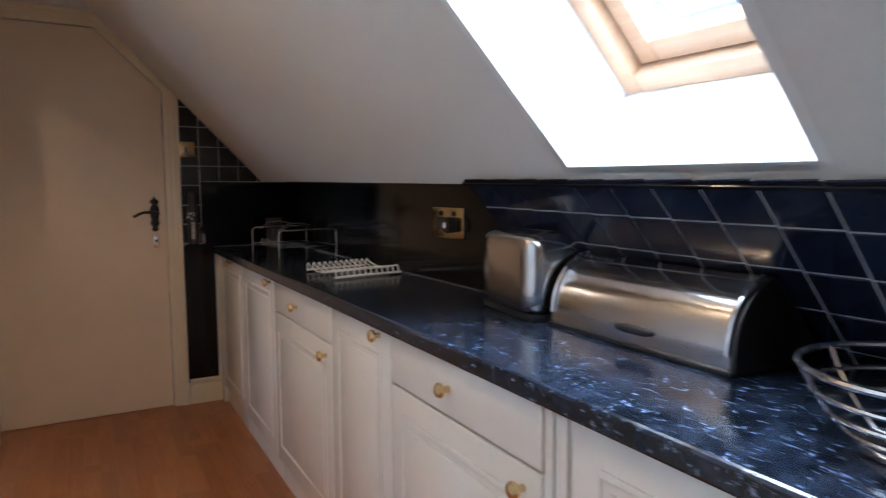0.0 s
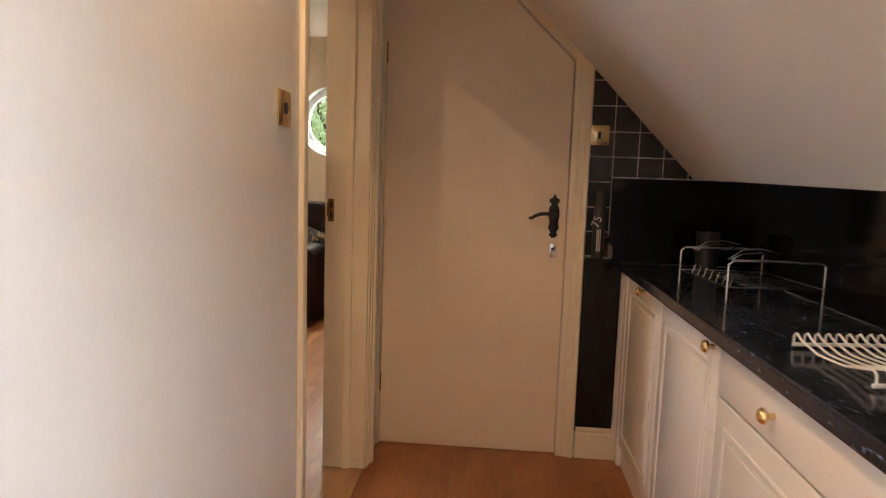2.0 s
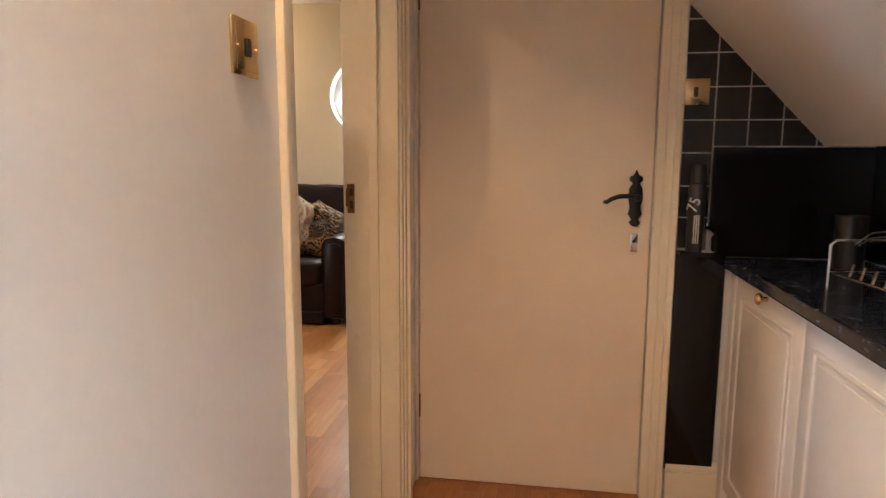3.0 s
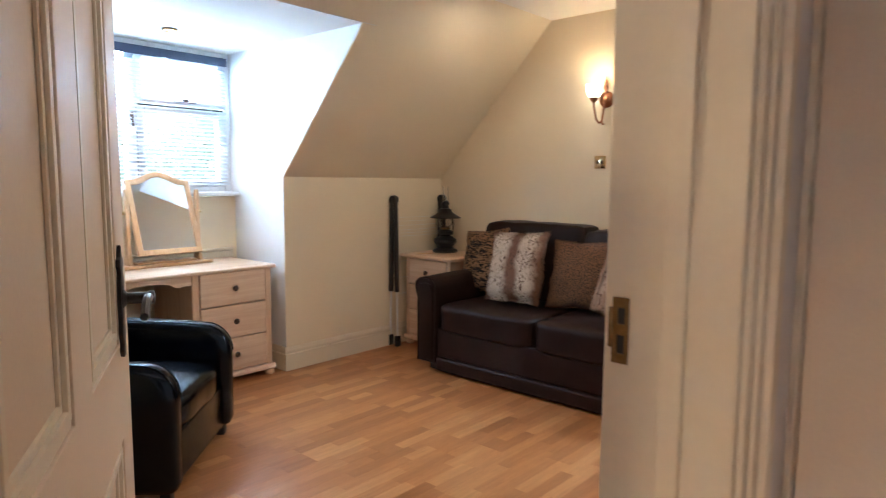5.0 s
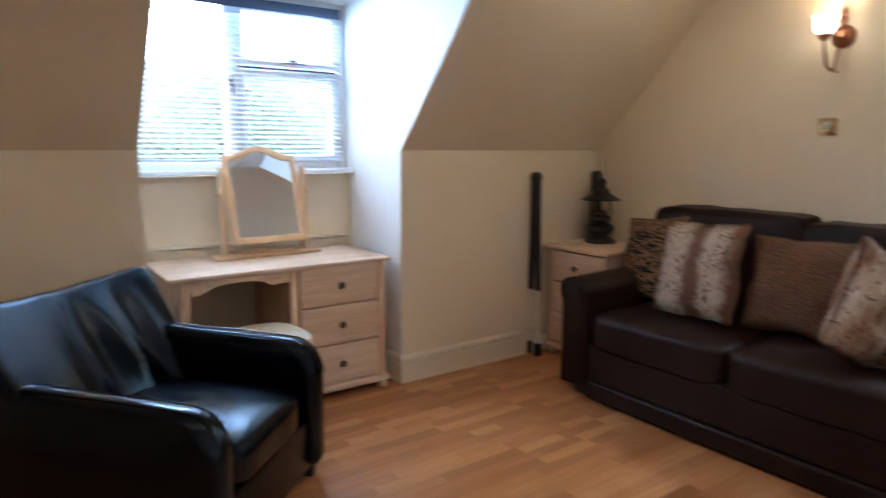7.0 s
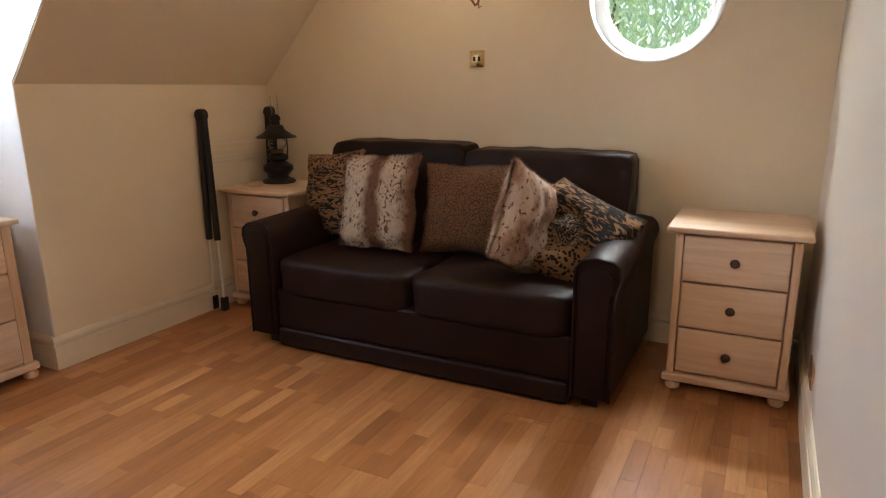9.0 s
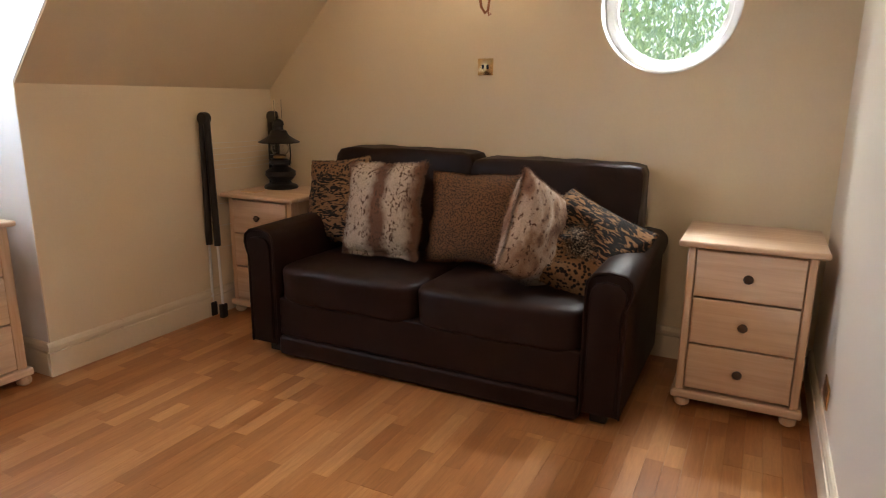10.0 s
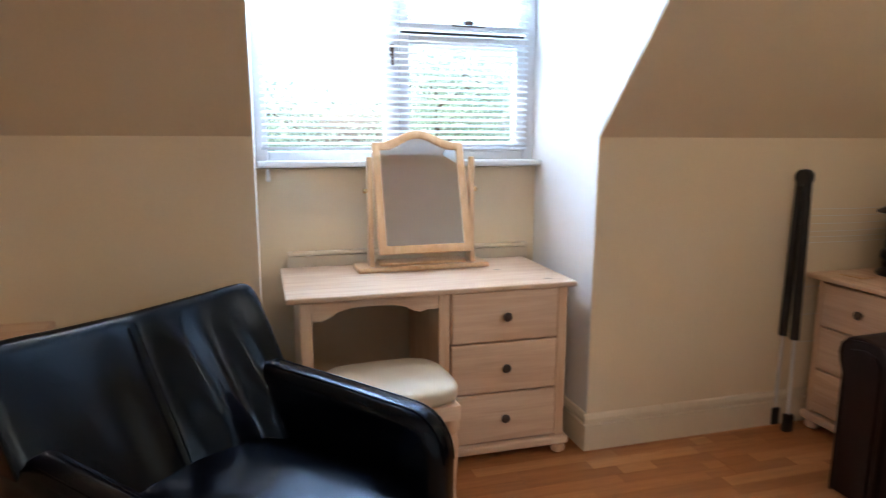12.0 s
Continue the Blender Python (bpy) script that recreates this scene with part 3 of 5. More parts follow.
# doorway lining and casings
structure("door_frame_1", joined(
    box(-0.463, KW + 0.004, OY0 - 0.002, OY0 + 0.020, 0, OTOP, 0.002), box(-0.463, KW + 0.004, OY1 - 0.022, OY1 + 0.002, 0, OTOP, 0.002), box(-0.463, KW + 0.004, OY0 + 0.022, OY1 - 0.022, OTOP - 0.022, OTOP, 0.002),
    box(-0.375, -0.345, OY1 - 0.036, OY1 - 0.022, 0, OTOP - 0.022, 0.002), box(-0.462, -0.415, OY0 + 0.020, OY0 + 0.085, 0, OTOP - 0.022, 0.002)), GLOSS, "cream gloss painted doorway lining", "door frame")
structure("trim_casing_kitchen", joined(architrave([(OY0 - 0.056, OTOP), (OY1, OTOP), (OY1, 0)], "x", KW, 1, 0.085), box(KW, KW + 0.011, OY0 - 0.030, OY0, 0, OTOP, 0.003), box(KW, KW + 0.017, OY0 - 0.056, OY0 - 0.028, 0, OTOP, 0.004)), GLOSS, "cream moulded door casing", "architrave")
structure("trim_casing_room", architrave([(OY0, 0), (OY0, OTOP), (OY1, OTOP), (OY1, 0)], "x", -0.455, -0.5, 0.075), GLOSS, "cream moulded door casing", "architrave")
structure("trim_threshold", box(-0.475, -0.28, OY0 + 0.022, OY1 - 0.022, -0.01, 0.010, 0.004), THRESH, "varnished wooden threshold strip", "threshold")
KD = [(-0.272, 0.0), (-0.272, KDT), (KDX, KDT), (0.550, KDC), (0.550, 0.0)]
structure("trim_kitchen_casing", architrave([(0.553, 0), (0.553, KDC + 0.002), (KDX + 0.002, KDT + 0.003), (-0.272, KDT + 0.003)][::-1], "y", KN, -1, 0.078), GLOSS, "cream moulded casing with a slanting corner", "architrave")
structure("trim_kitchen_jamb", joined(box(-0.285, -0.273, KN - 0.012, KN + 0.03, 0, 2.1, 0.002)), GLOSS, "cream door jamb strip", "door frame")


def lever_handle(parent, m, material=IRON):
    """Black antique lever on a shaped plate; local x along the door, y out of its face, z up."""
    plate = slab([(-0.008, -0.098), (-0.020, -0.085), (-0.012, -0.074), (-0.024, -0.055), (-0.018, -0.03), (-0.025, 0.0), (-0.022, 0.035), (-0.012, 0.052), (-0.024, 0.064), (-0.020, 0.076), (-0.009, 0.080), (0, 0.100),
                  (0.009, 0.080), (0.020, 0.076), (0.024, 0.064), (0.012, 0.052), (0.022, 0.035), (0.025, 0.0), (0.018, -0.03), (0.024, -0.055), (0.012, -0.074), (0.020, -0.085), (0.008, -0.098)], [], "y", 0, 0.007, 0.0015)
    h = part("handle_plate", moved(plate, m), material, parent, "black wrought-iron handle plate")
    neck = lathe([(0.017, 0), (0.017, 0.008), (0.010, 0.014), (0.010, 0.046), (0.013, 0.052), (0.011, 0.058), (0, 0.060)], 14)
    part("handle_neck", moved(neck, m @ pose(0, 0, 0.005, -90)), material, h)
    lever = tube([(0, 0.048, 0.005), (-0.03, 0.050, 0.010), (-0.06, 0.050, 0.009), (-0.085, 0.050, 0.000), (-0.102, 0.050, -0.012), (-0.112, 0.050, -0.008)], 0.0085, 8, taper=0.007)
    part("lever", moved(lever, m), material, h)
    return h


# closed kitchen door with a slanting corner
kdoor = thing("door_2", pose(0, KN, 0), "closed cream plain door with a slanting top corner and black iron lever", "door")
kdoor["kind"] = "structure"
part("door_leaf", slab([(x, max(z, 0.003)) for x, z in KD], [], "y", 0.012, 0.050, 0.002), DOOR, kdoor, smooth=0)
lever_handle(kdoor, pose(0.494, 0.012, 1.105, 0, 0, 0) @ Matrix.Diagonal((1, -1, 1, 1)))
kp = part("key_plate", joined(box(0.482, 0.508, 0.006, 0.012, 0.918, 0.982, 0.003)), STEEL, kdoor, "small worn steel lock plate")
part("keyhole", moved(lathe([(0.006, 0), (0.006, 0.003), (0, 0.003)], 12), pose(0.495, 0.006, 0.955, 90)), BLACKP, kp)
for z in (0.30, 1.80):
    part("hinge", moved(lathe([(0.006, -0.045), (0.006, 0.045)], 10), pose(-0.274, 0.006, z)), OLDBRASS, kdoor, "worn brass hinge")

# open panelled door to the sitting room
door = thing("door_1", pose(-0.492, 2.821, 0, 0, 0, 151.66), "open cream panelled door with black iron lever", "door")
door["kind"] = "structure"
W, H, T = 0.905, 1.985, 0.038


def panel_frame(x0, x1, z0, z1, y, s):
    out = []
    for k, (a, t) in enumerate(((0.0, 0.008), (0.012, 0.011), (0.026, 0.005))):
        b = a + (0.012, 0.014, 0.010)[k]
        out.append(slab([(x0 + a, z0 + a), (x1 - a, z0 + a), (x1 - a, z1 - a), (x0 + a, z1 - a)], [[(x0 + b, z0 + b), (x1 - b, z0 + b), (x1 - b, z1 - b), (x0 + b, z1 - b)]], "y", y, y + s * t, 0.001))
    return joined(*out)


panels = [(0.120, 0.395, 0.22, 0.86), (0.515, 0.788, 0.22, 0.86), (0.120, 0.395, 1.03, 1.86), (0.515, 0.788, 1.03, 1.86)]
part("door_leaf", slab([(0, 0.008), (W, 0.008), (W, H), (0, H)], [[(a, c), (b, c), (b, d), (a, d)] for a, b, c, d in panels], "y", 0.0, T, 0.0015), DOOR, door, smooth=0)
for a, b, c, d in panels:
    p = part("door_panel", box(a - 0.005, b + 0.005, 0.012, T - 0.012, c - 0.005, d + 0.005), DOOR, door, smooth=0)
    part("panel_moulding", joined(panel_frame(a, b, c, d, 0.012, -1), panel_frame(a, b, c, d, T - 0.012, 1)), GLOSS, p, smooth=0)
lever_handle(door, pose(W - 0.099, 0.0, 1.103) @ Matrix.Diagonal((1, -1, 1, 1)))
lever_handle(door, pose(W - 0.099, T, 1.103))
lp = part("latch_plate", box(W - 0.001, W + 0.003, 0.009, T - 0.009, 1.05, 1.18, 0.001), STEEL, door, "steel latch plate")
part("latch_bolt", box(W + 0.003, W + 0.014, 0.013, T - 0.013, 1.10, 1.13, 0.003), STEEL, lp)
for z in (0.25, 1.72):
    part("hinge", moved(lathe([(0.006, -0.045), (0.006, 0.045)], 10), pose(-0.006, 0.002, z)), OLDBRASS, door, "worn brass hinge")
# strike plate in the far jamb
strike = thing("strike_plate", pose(-0.436, OY1 - 0.022, 1.111) @ Matrix.Diagonal((0.62, 1, 0.78, 1)), "worn brass strike plate on the door jamb", "strike plate")
part("plate", slab([(-0.022, -0.06), (0.016, -0.06), (0.016, 0.06), (-0.022, 0.06)], [[(-0.010, 0.012), (0.008, 0.012), (0.008, 0.042), (-0.010, 0.042)], [(-0.010, -0.042), (0.008, -0.042), (0.008, -0.008), (-0.010, -0.008)]], "y", -0.003, 0.0), OLDBRASS, strike, smooth=0)
part("lip", moved(box(-0.030, -0.019, -0.006, 0.0, -0.032, 0.042, 0.002), pose(0, 0, 0)), OLDBRASS, strike)
# thin black sheet in the plate's openings stands for the shade inside them
part("recess", box(-0.012, 0.010, -0.0012, -0.0004, -0.044, 0.044), BLACKP, strike, "flat black sheet for the shade in the lock holes")


# dormer window
def frame_bar(*b):
    return box(*b, 0.006)


win = thing("window_1", pose(DWIN - 0.07, D0, 1.20), "white plastic casement window in the dormer", "window")
win["kind"] = "structure"
WW, WH = D1 - D0, DZ - 1.20
part("window_frame", joined(frame_bar(-0.03, 0.03, 0, 0.055, 0, WH), frame_bar(-0.03, 0.03, WW - 0.055, WW, 0, WH), frame_bar(-0.03, 0.03, 0.055, WW - 0.055, 0, 0.07), frame_bar(-0.03, 0.03, 0.055, WW - 0.055, WH - 0.06, WH), frame_bar(-0.03, 0.03, 0.585, 0.650, 0.07, WH - 0.06)), UPVC, win)
part("sash", joined(frame_bar(-0.02, 0.038, 0.65, 0.70, 0.07, 0.60), frame_bar(-0.02, 0.038, WW - 0.10, WW - 0.055, 0.07, 0.60), frame_bar(-0.02, 0.038, 0.70, WW - 0.10, 0.07, 0.115), frame_bar(-0.02, 0.038, 0.70, WW - 0.10, 0.555, 0.60)), UPVC, win)
part("top_light", joined(frame_bar(-0.02, 0.040, 0.65, 0.70, 0.625, WH - 0.06), frame_bar(-0.02, 0.040, WW - 0.10, WW - 0.055, 0.625, WH - 0.06), frame_bar(-0.02, 0.040, 0.70, WW - 0.10, 0.625, 0.67), frame_bar(-0.02, 0.040, 0.70, WW - 0.10, WH - 0.105, WH - 0.06)), UPVC, win)
part("gasket", box(0.030, 0.034, 0.66, WW - 0.06, 0.600, 0.612), BLACKP, win, "dark window gasket")
part("stay", joined(box(0.040, 0.056, 0.90, 1.06, 0.640, 0.652, 0.003), box(0.044, 0.062, 0.96, 1.0, 0.645, 0.668, 0.003)), BRONZE, win, "dark window stay")
part("handle", joined(box(0.03, 0.05, 0.608, 0.627, 0.50, 0.55, 0.004), box(0.05, 0.062, 0.612, 0.623, 0.455, 0.525, 0.003)), BRONZE, win, "dark window handle")
for y0, y1, z0, z1 in ((0.055, 0.585, 0.07, WH - 0.06), (0.70, WW - 0.10, 0.115, 0.555), (0.70, WW - 0.10, 0.67, WH - 0.105)):
    g = part("pane", box(-0.004, 0.004, y0 - 0.005, y1 + 0.005, z0 - 0.005, z1 + 0.005), CLEAR, win, smooth=0)
    g.visible_shadow = False
part("window_sill", box(0.03, 0.150, 0.004, WW - 0.004, 0.002, 0.030, 0.008), UPVC, win, "white window sill", smooth=0)

blind = thing("venetian_blind", pose(DWIN - 0.018, D0 + 0.03, 1.285), "white slatted venetian blind, open, with backlit dark headrail", "blind")
BW, BH = WW - 0.075, 0.845
part("headrail", joined(box(-0.022, 0.022, 0, BW, BH, BH + 0.042, 0.004), box(0.022, 0.028, 0, BW, BH - 0.012, BH + 0.046, 0.002)), BLUERAIL, blind, "headrail, its backlit darkness put into a navy colour")
part("bottom_rail", box(-0.013, 0.013, 0, BW, -0.008, 0.006, 0.003), BLINDM, blind)
_prof = [(-0.0125, -0.0016), (-0.006, 0.0006), (0.0, 0.0013), (0.006, 0.0006), (0.0125, -0.0016)]
_sl = slab(_prof + [(a, b - 0.0006) for a, b in _prof[::-1]], [], "y", 0.004, BW - 0.004)
moved(_sl, pose(0, 0, 0, 0, 27))
_slat = to_mesh("slat", _sl, BLINDM, 0)
for i in range(30):
    s = new("slat", _slat)
    s.parent = blind
    s.location = (0, 0, 0.022 + i * (BH - 0.03) / 30)
for y in (0.12, 0.62, BW - 0.12):
    part("cord", joined(tube([(-0.012, y, 0), (-0.012, y, BH)], 0.0008, 5), tube([(0.0135, y, 0), (0.0135, y, BH)], 0.0008, 5)), UPVC, blind)
part("pull_cord", joined(tube([(0.03, 0.03, BH), (0.045, 0.025, 0.2), (0.075, 0.02, -0.10)], 0.0012, 5), moved(lathe([(0.003, 0.03), (0.008, 0.02), (0.011, -0.025), (0.0, -0.03)], 10), pose(0.075, 0.02, -0.115))), UPVC, blind, "white pull cord with tassel")

# round window
rwin = thing("window_2", pose(-1.305, NORTH, 1.730), "round white framed window", "window")
rwin["kind"] = "structure"
N = 56
part("window_frame", slab(circle(0, 0, 0.318, N), [circle(0, 0, 0.262, N)], "y", 0.10, 0.17, 0.006), UPVC, rwin)
part("bead", slab(circle(0, 0, 0.275, N), [circle(0, 0, 0.252, N)], "y", 0.088, 0.12, 0.005), UPVC, rwin)
part("reveal", slab(circle(0, 0, 0.3198, N), [circle(0, 0, 0.3135, N)], "y", -0.004, 0.10), REVEAL, rwin, "white painted round reveal", 30)
g = part("pane", slab(circle(0, 0, 0.266, N), [], "y", 0.13, 0.136), CLEAR, rwin, smooth=0)
g.visible_shadow = False

# skylight in the kitchen slope: square shaft, pine frame, glass
ln = math.hypot(1, KP)
SK = Matrix(((0, -1 / ln, KP / ln, KX), (1, 0, 0, 0), (0, KP / ln, 1 / ln, KZ), (0, 0, 0, 1)))   # (y, run, outwards)
def shear(*bms):
    return sunk(moved(joined(*bms), SK))


sky_ = thing("window_3", pose(0, 0, 0), "pine roof window at the end of a white shaft", "skylight")
sky_["kind"] = "structure"
SH = 0.28
part("shaft", shear(box(W0 - 0.02, W0, R0 - 0.02, 1.07, 0.0, SH), box(W1, W1 + 0.02, R0 - 0.02, 1.07, 0.0, SH), box(W0, W1, R0 - 0.02, R0, 0.0, SH), box(W0, W1, 1.05, 1.07, 0.0, SH)), REVEAL, sky_, "white painted skylight shaft", 0)
part("window_frame", shear(box(W0, W0 + 0.045, R0, 1.05, SH - 0.05, SH + 0.05, 0.004), box(W1 - 0.045, W1, R0, 1.05, SH - 0.05, SH + 0.05, 0.004), box(W0 + 0.045, W1 - 0.045, R0, R0 + 0.044, SH - 0.05, SH + 0.05, 0.004), box(W0 + 0.045, W1 - 0.045, 1.006, 1.05, SH - 0.05, SH + 0.05, 0.004)), SKYW, sky_, "varnished pine frame")
part("sash", shear(box(W0 + 0.05, W0 + 0.10, R0 + 0.049, 1.0, SH - 0.02, SH + 0.04, 0.005), box(W1 - 0.10, W1 - 0.05, R0 + 0.049, 1.0, SH - 0.02, SH + 0.04, 0.005), box(W0 + 0.10, W1 - 0.10, R0 + 0.049, R0 + 0.099, SH - 0.02, SH + 0.04, 0.005), box(W0 + 0.10, W1 - 0.10, 0.95, 1.0, SH - 0.02, SH + 0.04, 0.005)), SKYW, sky_, "varnished pine sash")
g = part("pane", shear(box(W0 + 0.09, W1 - 0.09, R0 + 0.09, 0.96, SH + 0.01, SH + 0.018)), CLEAR, sky_, smooth=0)
g.visible_shadow = False

# ---------- sitting room: seating ----------
def piping(points, r=0.005, closed=False):
    return tube(points, r, 6, closed)


def sofa(m):
    """Two-seat leather sofa, 1.90 wide; local x along it, front towards -y, base at 0."""
    s = thing("sofa", m, "dark brown leather two-seat sofa with loose back cushions", "sofa")
    part("base", joined(box(-0.80, 0.80, 0.035, 0.80, 0.10, 0.30, 0.02, 3)), BROWNL, s)
    part("front_panel", box(-0.768, 0.768, -0.020, 0.10, 0.112, 0.312, 0.012, 3), BROWNL, s)
    part("front_roll", box(-0.768, 0.768, -0.036, 0.10, 0.014, 0.114, 0.020, 5), BROWNL, s, "padded leather roll along the bottom edge")
    for x0, x1, k in ((-0.767, -0.003, 1.0), (0.003, 0.767, 5.0)):
        part("seat_cushion", soft_box(x0, x1, -0.036, 0.66, 0.280, 0.484, 9, 14, 0.009, k), BROWNL, s)
    for x0, x1, top, k in ((-0.86, -0.012, 1.02, 7.0), (-0.02, 0.85, 0.995, 9.0)):
        b = soft_box(x0, x1, 0.55, 0.80, 0.42, top, 15, 13, 0.012, k)
        for v in b.verts:
            v.co.y += (v.co.z - 0.45) * 0.13
        part("back_cushion", b, BROWNL, s)
    part("back_frame", box(-0.86, 0.83, 0.74, 0.885, 0.10, 0.80, 0.03, 3), BROWNL, s)
    prof = [(0.0, 0.06), (0.0, 0.52), (-0.014, 0.555), (-0.022, 0.59), (-0.016, 0.625), (0.012, 0.650), (0.075, 0.660), (0.132, 0.648), (0.158, 0.618), (0.164, 0.58), (0.162, 0.06)]
    for side in (-1, 1):
        pts = [(side * (0.935 - a), z) for a, z in prof]
        b = slab(pts, [], "y", -0.034, 0.86, 0.012)
        for v in b.verts:
            if v.co.z > 0.4:
                v.co.z += 0.022 * v.co.y
        a = part("arm", b, BROWNL, s)
        inner = [(side * (0.935 - 0.082 + (q - 0.082) * 0.76), 0.09 + (z - 0.06) * 0.88) for q, z in [(0.164 - p, zz) for p, zz in prof]]
        part("arm_front", slab(inner, [], "y", -0.047, -0.028, 0.005), BROWNL, a, "piped leather arm facing")
        part("arm_piping", piping([(u, -0.036, z) for u, z in [(side * (0.935 - p * 0.96 - 0.003), zz * 0.985 + 0.004) for p, zz in prof]], 0.006), BROWNL, a)
    for x in (-0.84, 0.84):
        for y in (0.06, 0.80):
            part("foot", box(x - 0.035, x + 0.035, y - 0.035, y + 0.035, 0, 0.065, 0.006), BLACKP, s, "black block foot")
    return s


sofa(pose(-2.165, 5.975, 0))


def tub_chair(m):
    """Black leather tub chair; local x across, front towards +y."""
    c = thing("armchair", m, "glossy black leather tub armchair", "armchair")
    side = [(0.40, 0.05), (0.405, 0.44)] + [(0.405 - 0.13 * (1 - math.cos(a)), 0.44 + 0.145 * math.sin(a)) for a in [math.radians(q) for q in range(12, 91, 13)]] + [(0.05, 0.600), (-0.18, 0.610), (-0.42, 0.625), (-0.445, 0.05)]
    for s in (-1, 1):
        x0, x1 = (0.340, 0.460) if s > 0 else (-0.395, -0.275)
        b = slab(side, [], "x", x0, x1, 0.042)
        a = part("arm", b, BLACKL, c, smooth=60)
        for off in (x0 + 0.034, x1 - 0.034):
            part("arm_seam", piping([(off, y, z - 0.0008) for y, z in side[1:-1]], 0.0022), BLACKL, a)
    back = soft_box(-0.424, 0.424, -0.09, 0.09, -0.36, 0.37, 15, 29, 0.006, 3.0)
    for v in back.verts:
        v.co.y += -0.05 * (1 - (v.co.x / 0.38) ** 2) * (1 if v.co.y > 0 else 0.4)
        if v.co.y > -0.02:
            v.co.y += 0.013 * noise.noise(Vector((v.co.x * 9 + 3.1, 0.4, v.co.z * 2.2))) * (1 - abs(v.co.z) / 0.5)
            fold = math.exp(-((v.co.x + 0.15 - 0.10 * v.co.z) / 0.055) ** 2) + 0.7 * math.exp(-((v.co.x + 0.30 - 0.06 * v.co.z) / 0.04) ** 2)
            v.co.y += 0.040 * fold * max(0.0, 1 - abs(v.co.z + 0.02) / 0.34)
            if abs(v.co.x) < 0.03:
                v.co.y -= 0.006
    bk = part("backrest", moved(back, pose(0.0325, -0.305, 0.50, 29)), BLACKL, c, smooth=60)
    part("back_seam", moved(piping([(0.0, 0.052, z) for z in (-0.30, -0.1, 0.1, 0.33)], 0.003), pose(0.0325, -0.305, 0.50, 29)), BLACKL, bk)
    seat = soft_box(-0.278, 0.343, -0.30, 0.390, 0.24, 0.424, 4.5, 17, 0.010, 8.0)
    for v in seat.verts:
        if v.co.z > 0.34:
            v.co.z += 0.030 * (1 - ((v.co.x - 0.0325) / 0.31) ** 2) * max(0.0, 1 - ((v.co.y - 0.03) / 0.36) ** 2)
    part("seat", seat, BLACKL, c, smooth=60)
    part("front_panel", box(-0.278, 0.343, -0.30, 0.372, 0.06, 0.275, 0.012, 3), BLACKL, c)
    for x in (-0.33, 0.395):
        for y in (-0.38, 0.34):
            part("leg", box(x - 0.022, x + 0.022, y - 0.022, y + 0.022, 0, 0.055, 0.004), BLACKP, c, "short dark wooden leg")
    return c


tub_chair(pose(-3.047, 3.917, 0, 0, 0, -46))


def hairs(bm_src, count, length, seed):
    """Short tufts standing off a cushion so that its outline is uneven."""
    rng = random.Random(seed)
    faces = [f for f in bm_src.faces]
    out = bmesh.new()
    for _ in range(count):
        f = faces[rng.randrange(len(faces))]
        c = f.calc_center_median()
        p = c.lerp(f.verts[rng.randrange(len(f.verts))].co, rng.random())
        d = (f.normal + Vector((rng.uniform(-0.9, 0.9), rng.uniform(-0.5, 0.5), rng.uniform(-1.3, 0.3)))).normalized()
        w = d.orthogonal().normalized() * 0.0016
        tip = p + d * length * rng.uniform(0.5, 1.2)
        out.faces.new([out.verts.new(q) for q in (p - w, p + w, tip)])
    return out


def cushion(m, material, label, w, h, d, seed, count, length, slump=0.018, group="cushions on the sofa"):
    c = thing("cushion", m, label, "cushion", group)
    body = pillow(w, h, d, 15, seed, 0.007, slump)
    body.normal_update()
    tufts = hairs(body, count, length, int(seed * 10))
    part("cover", body, material, c, smooth=180)
    t = part("fur_cover", tufts, material, c, smooth=0)
    t["kind"] = "stuff"
    return c


cushion(pose(-2.915, 6.45, 0.735, -14, -7, -12), TIGER, "tawny tiger and leopard print plush cushion", 0.48, 0.47, 0.14, 1.3, 3000, 0.007)
cushion(pose(-2.545, 6.33, 0.735, -14, -3, -6), BANDED, "cream and brown banded faux-fur cushion", 0.47, 0.47, 0.16, 2.1, 9000, 0.020)
cushion(pose(-2.085, 6.42, 0.715, -16, -1, 3), LEOPARD, "dark brown small-spotted leopard cushion", 0.46, 0.45, 0.15, 3.7, 5000, 0.010)
cushion(pose(-1.705, 6.22, 0.72, -6, 29, 70), PATCHY, "cream and brown faux-fur cushion leaning sideways", 0.34, 0.46, 0.19, 4.4, 9000, 0.020)
cushion(pose(-1.50, 6.32, 0.645, -44, 20, -16), MOTLEY, "crumpled black and tawny tiger-striped plush cushion", 0.48, 0.46, 0.17, 5.2, 5000, 0.010, 0.05)

# ---------- sitting room: pine furniture ----------
def knob(parent, m, material=BRONZE):
    b = lathe([(0.008, 0), (0.008, 0.010), (0.017, 0.016), (0.019, 0.023), (0.015, 0.029), (0.006, 0.032), (0, 0.032)], 16)
    return part("knob", moved(b, m), material, parent, "round dark bronze knob")


def bun_foot(parent, x, y):
    part("foot", moved(lathe([(0.020, 0.0), (0.030, 0.008), (0.033, 0.022), (0.028, 0.036), (0.022, 0.042)], 18), pose(x, y, 0)), PINE, parent, "turned bun foot")


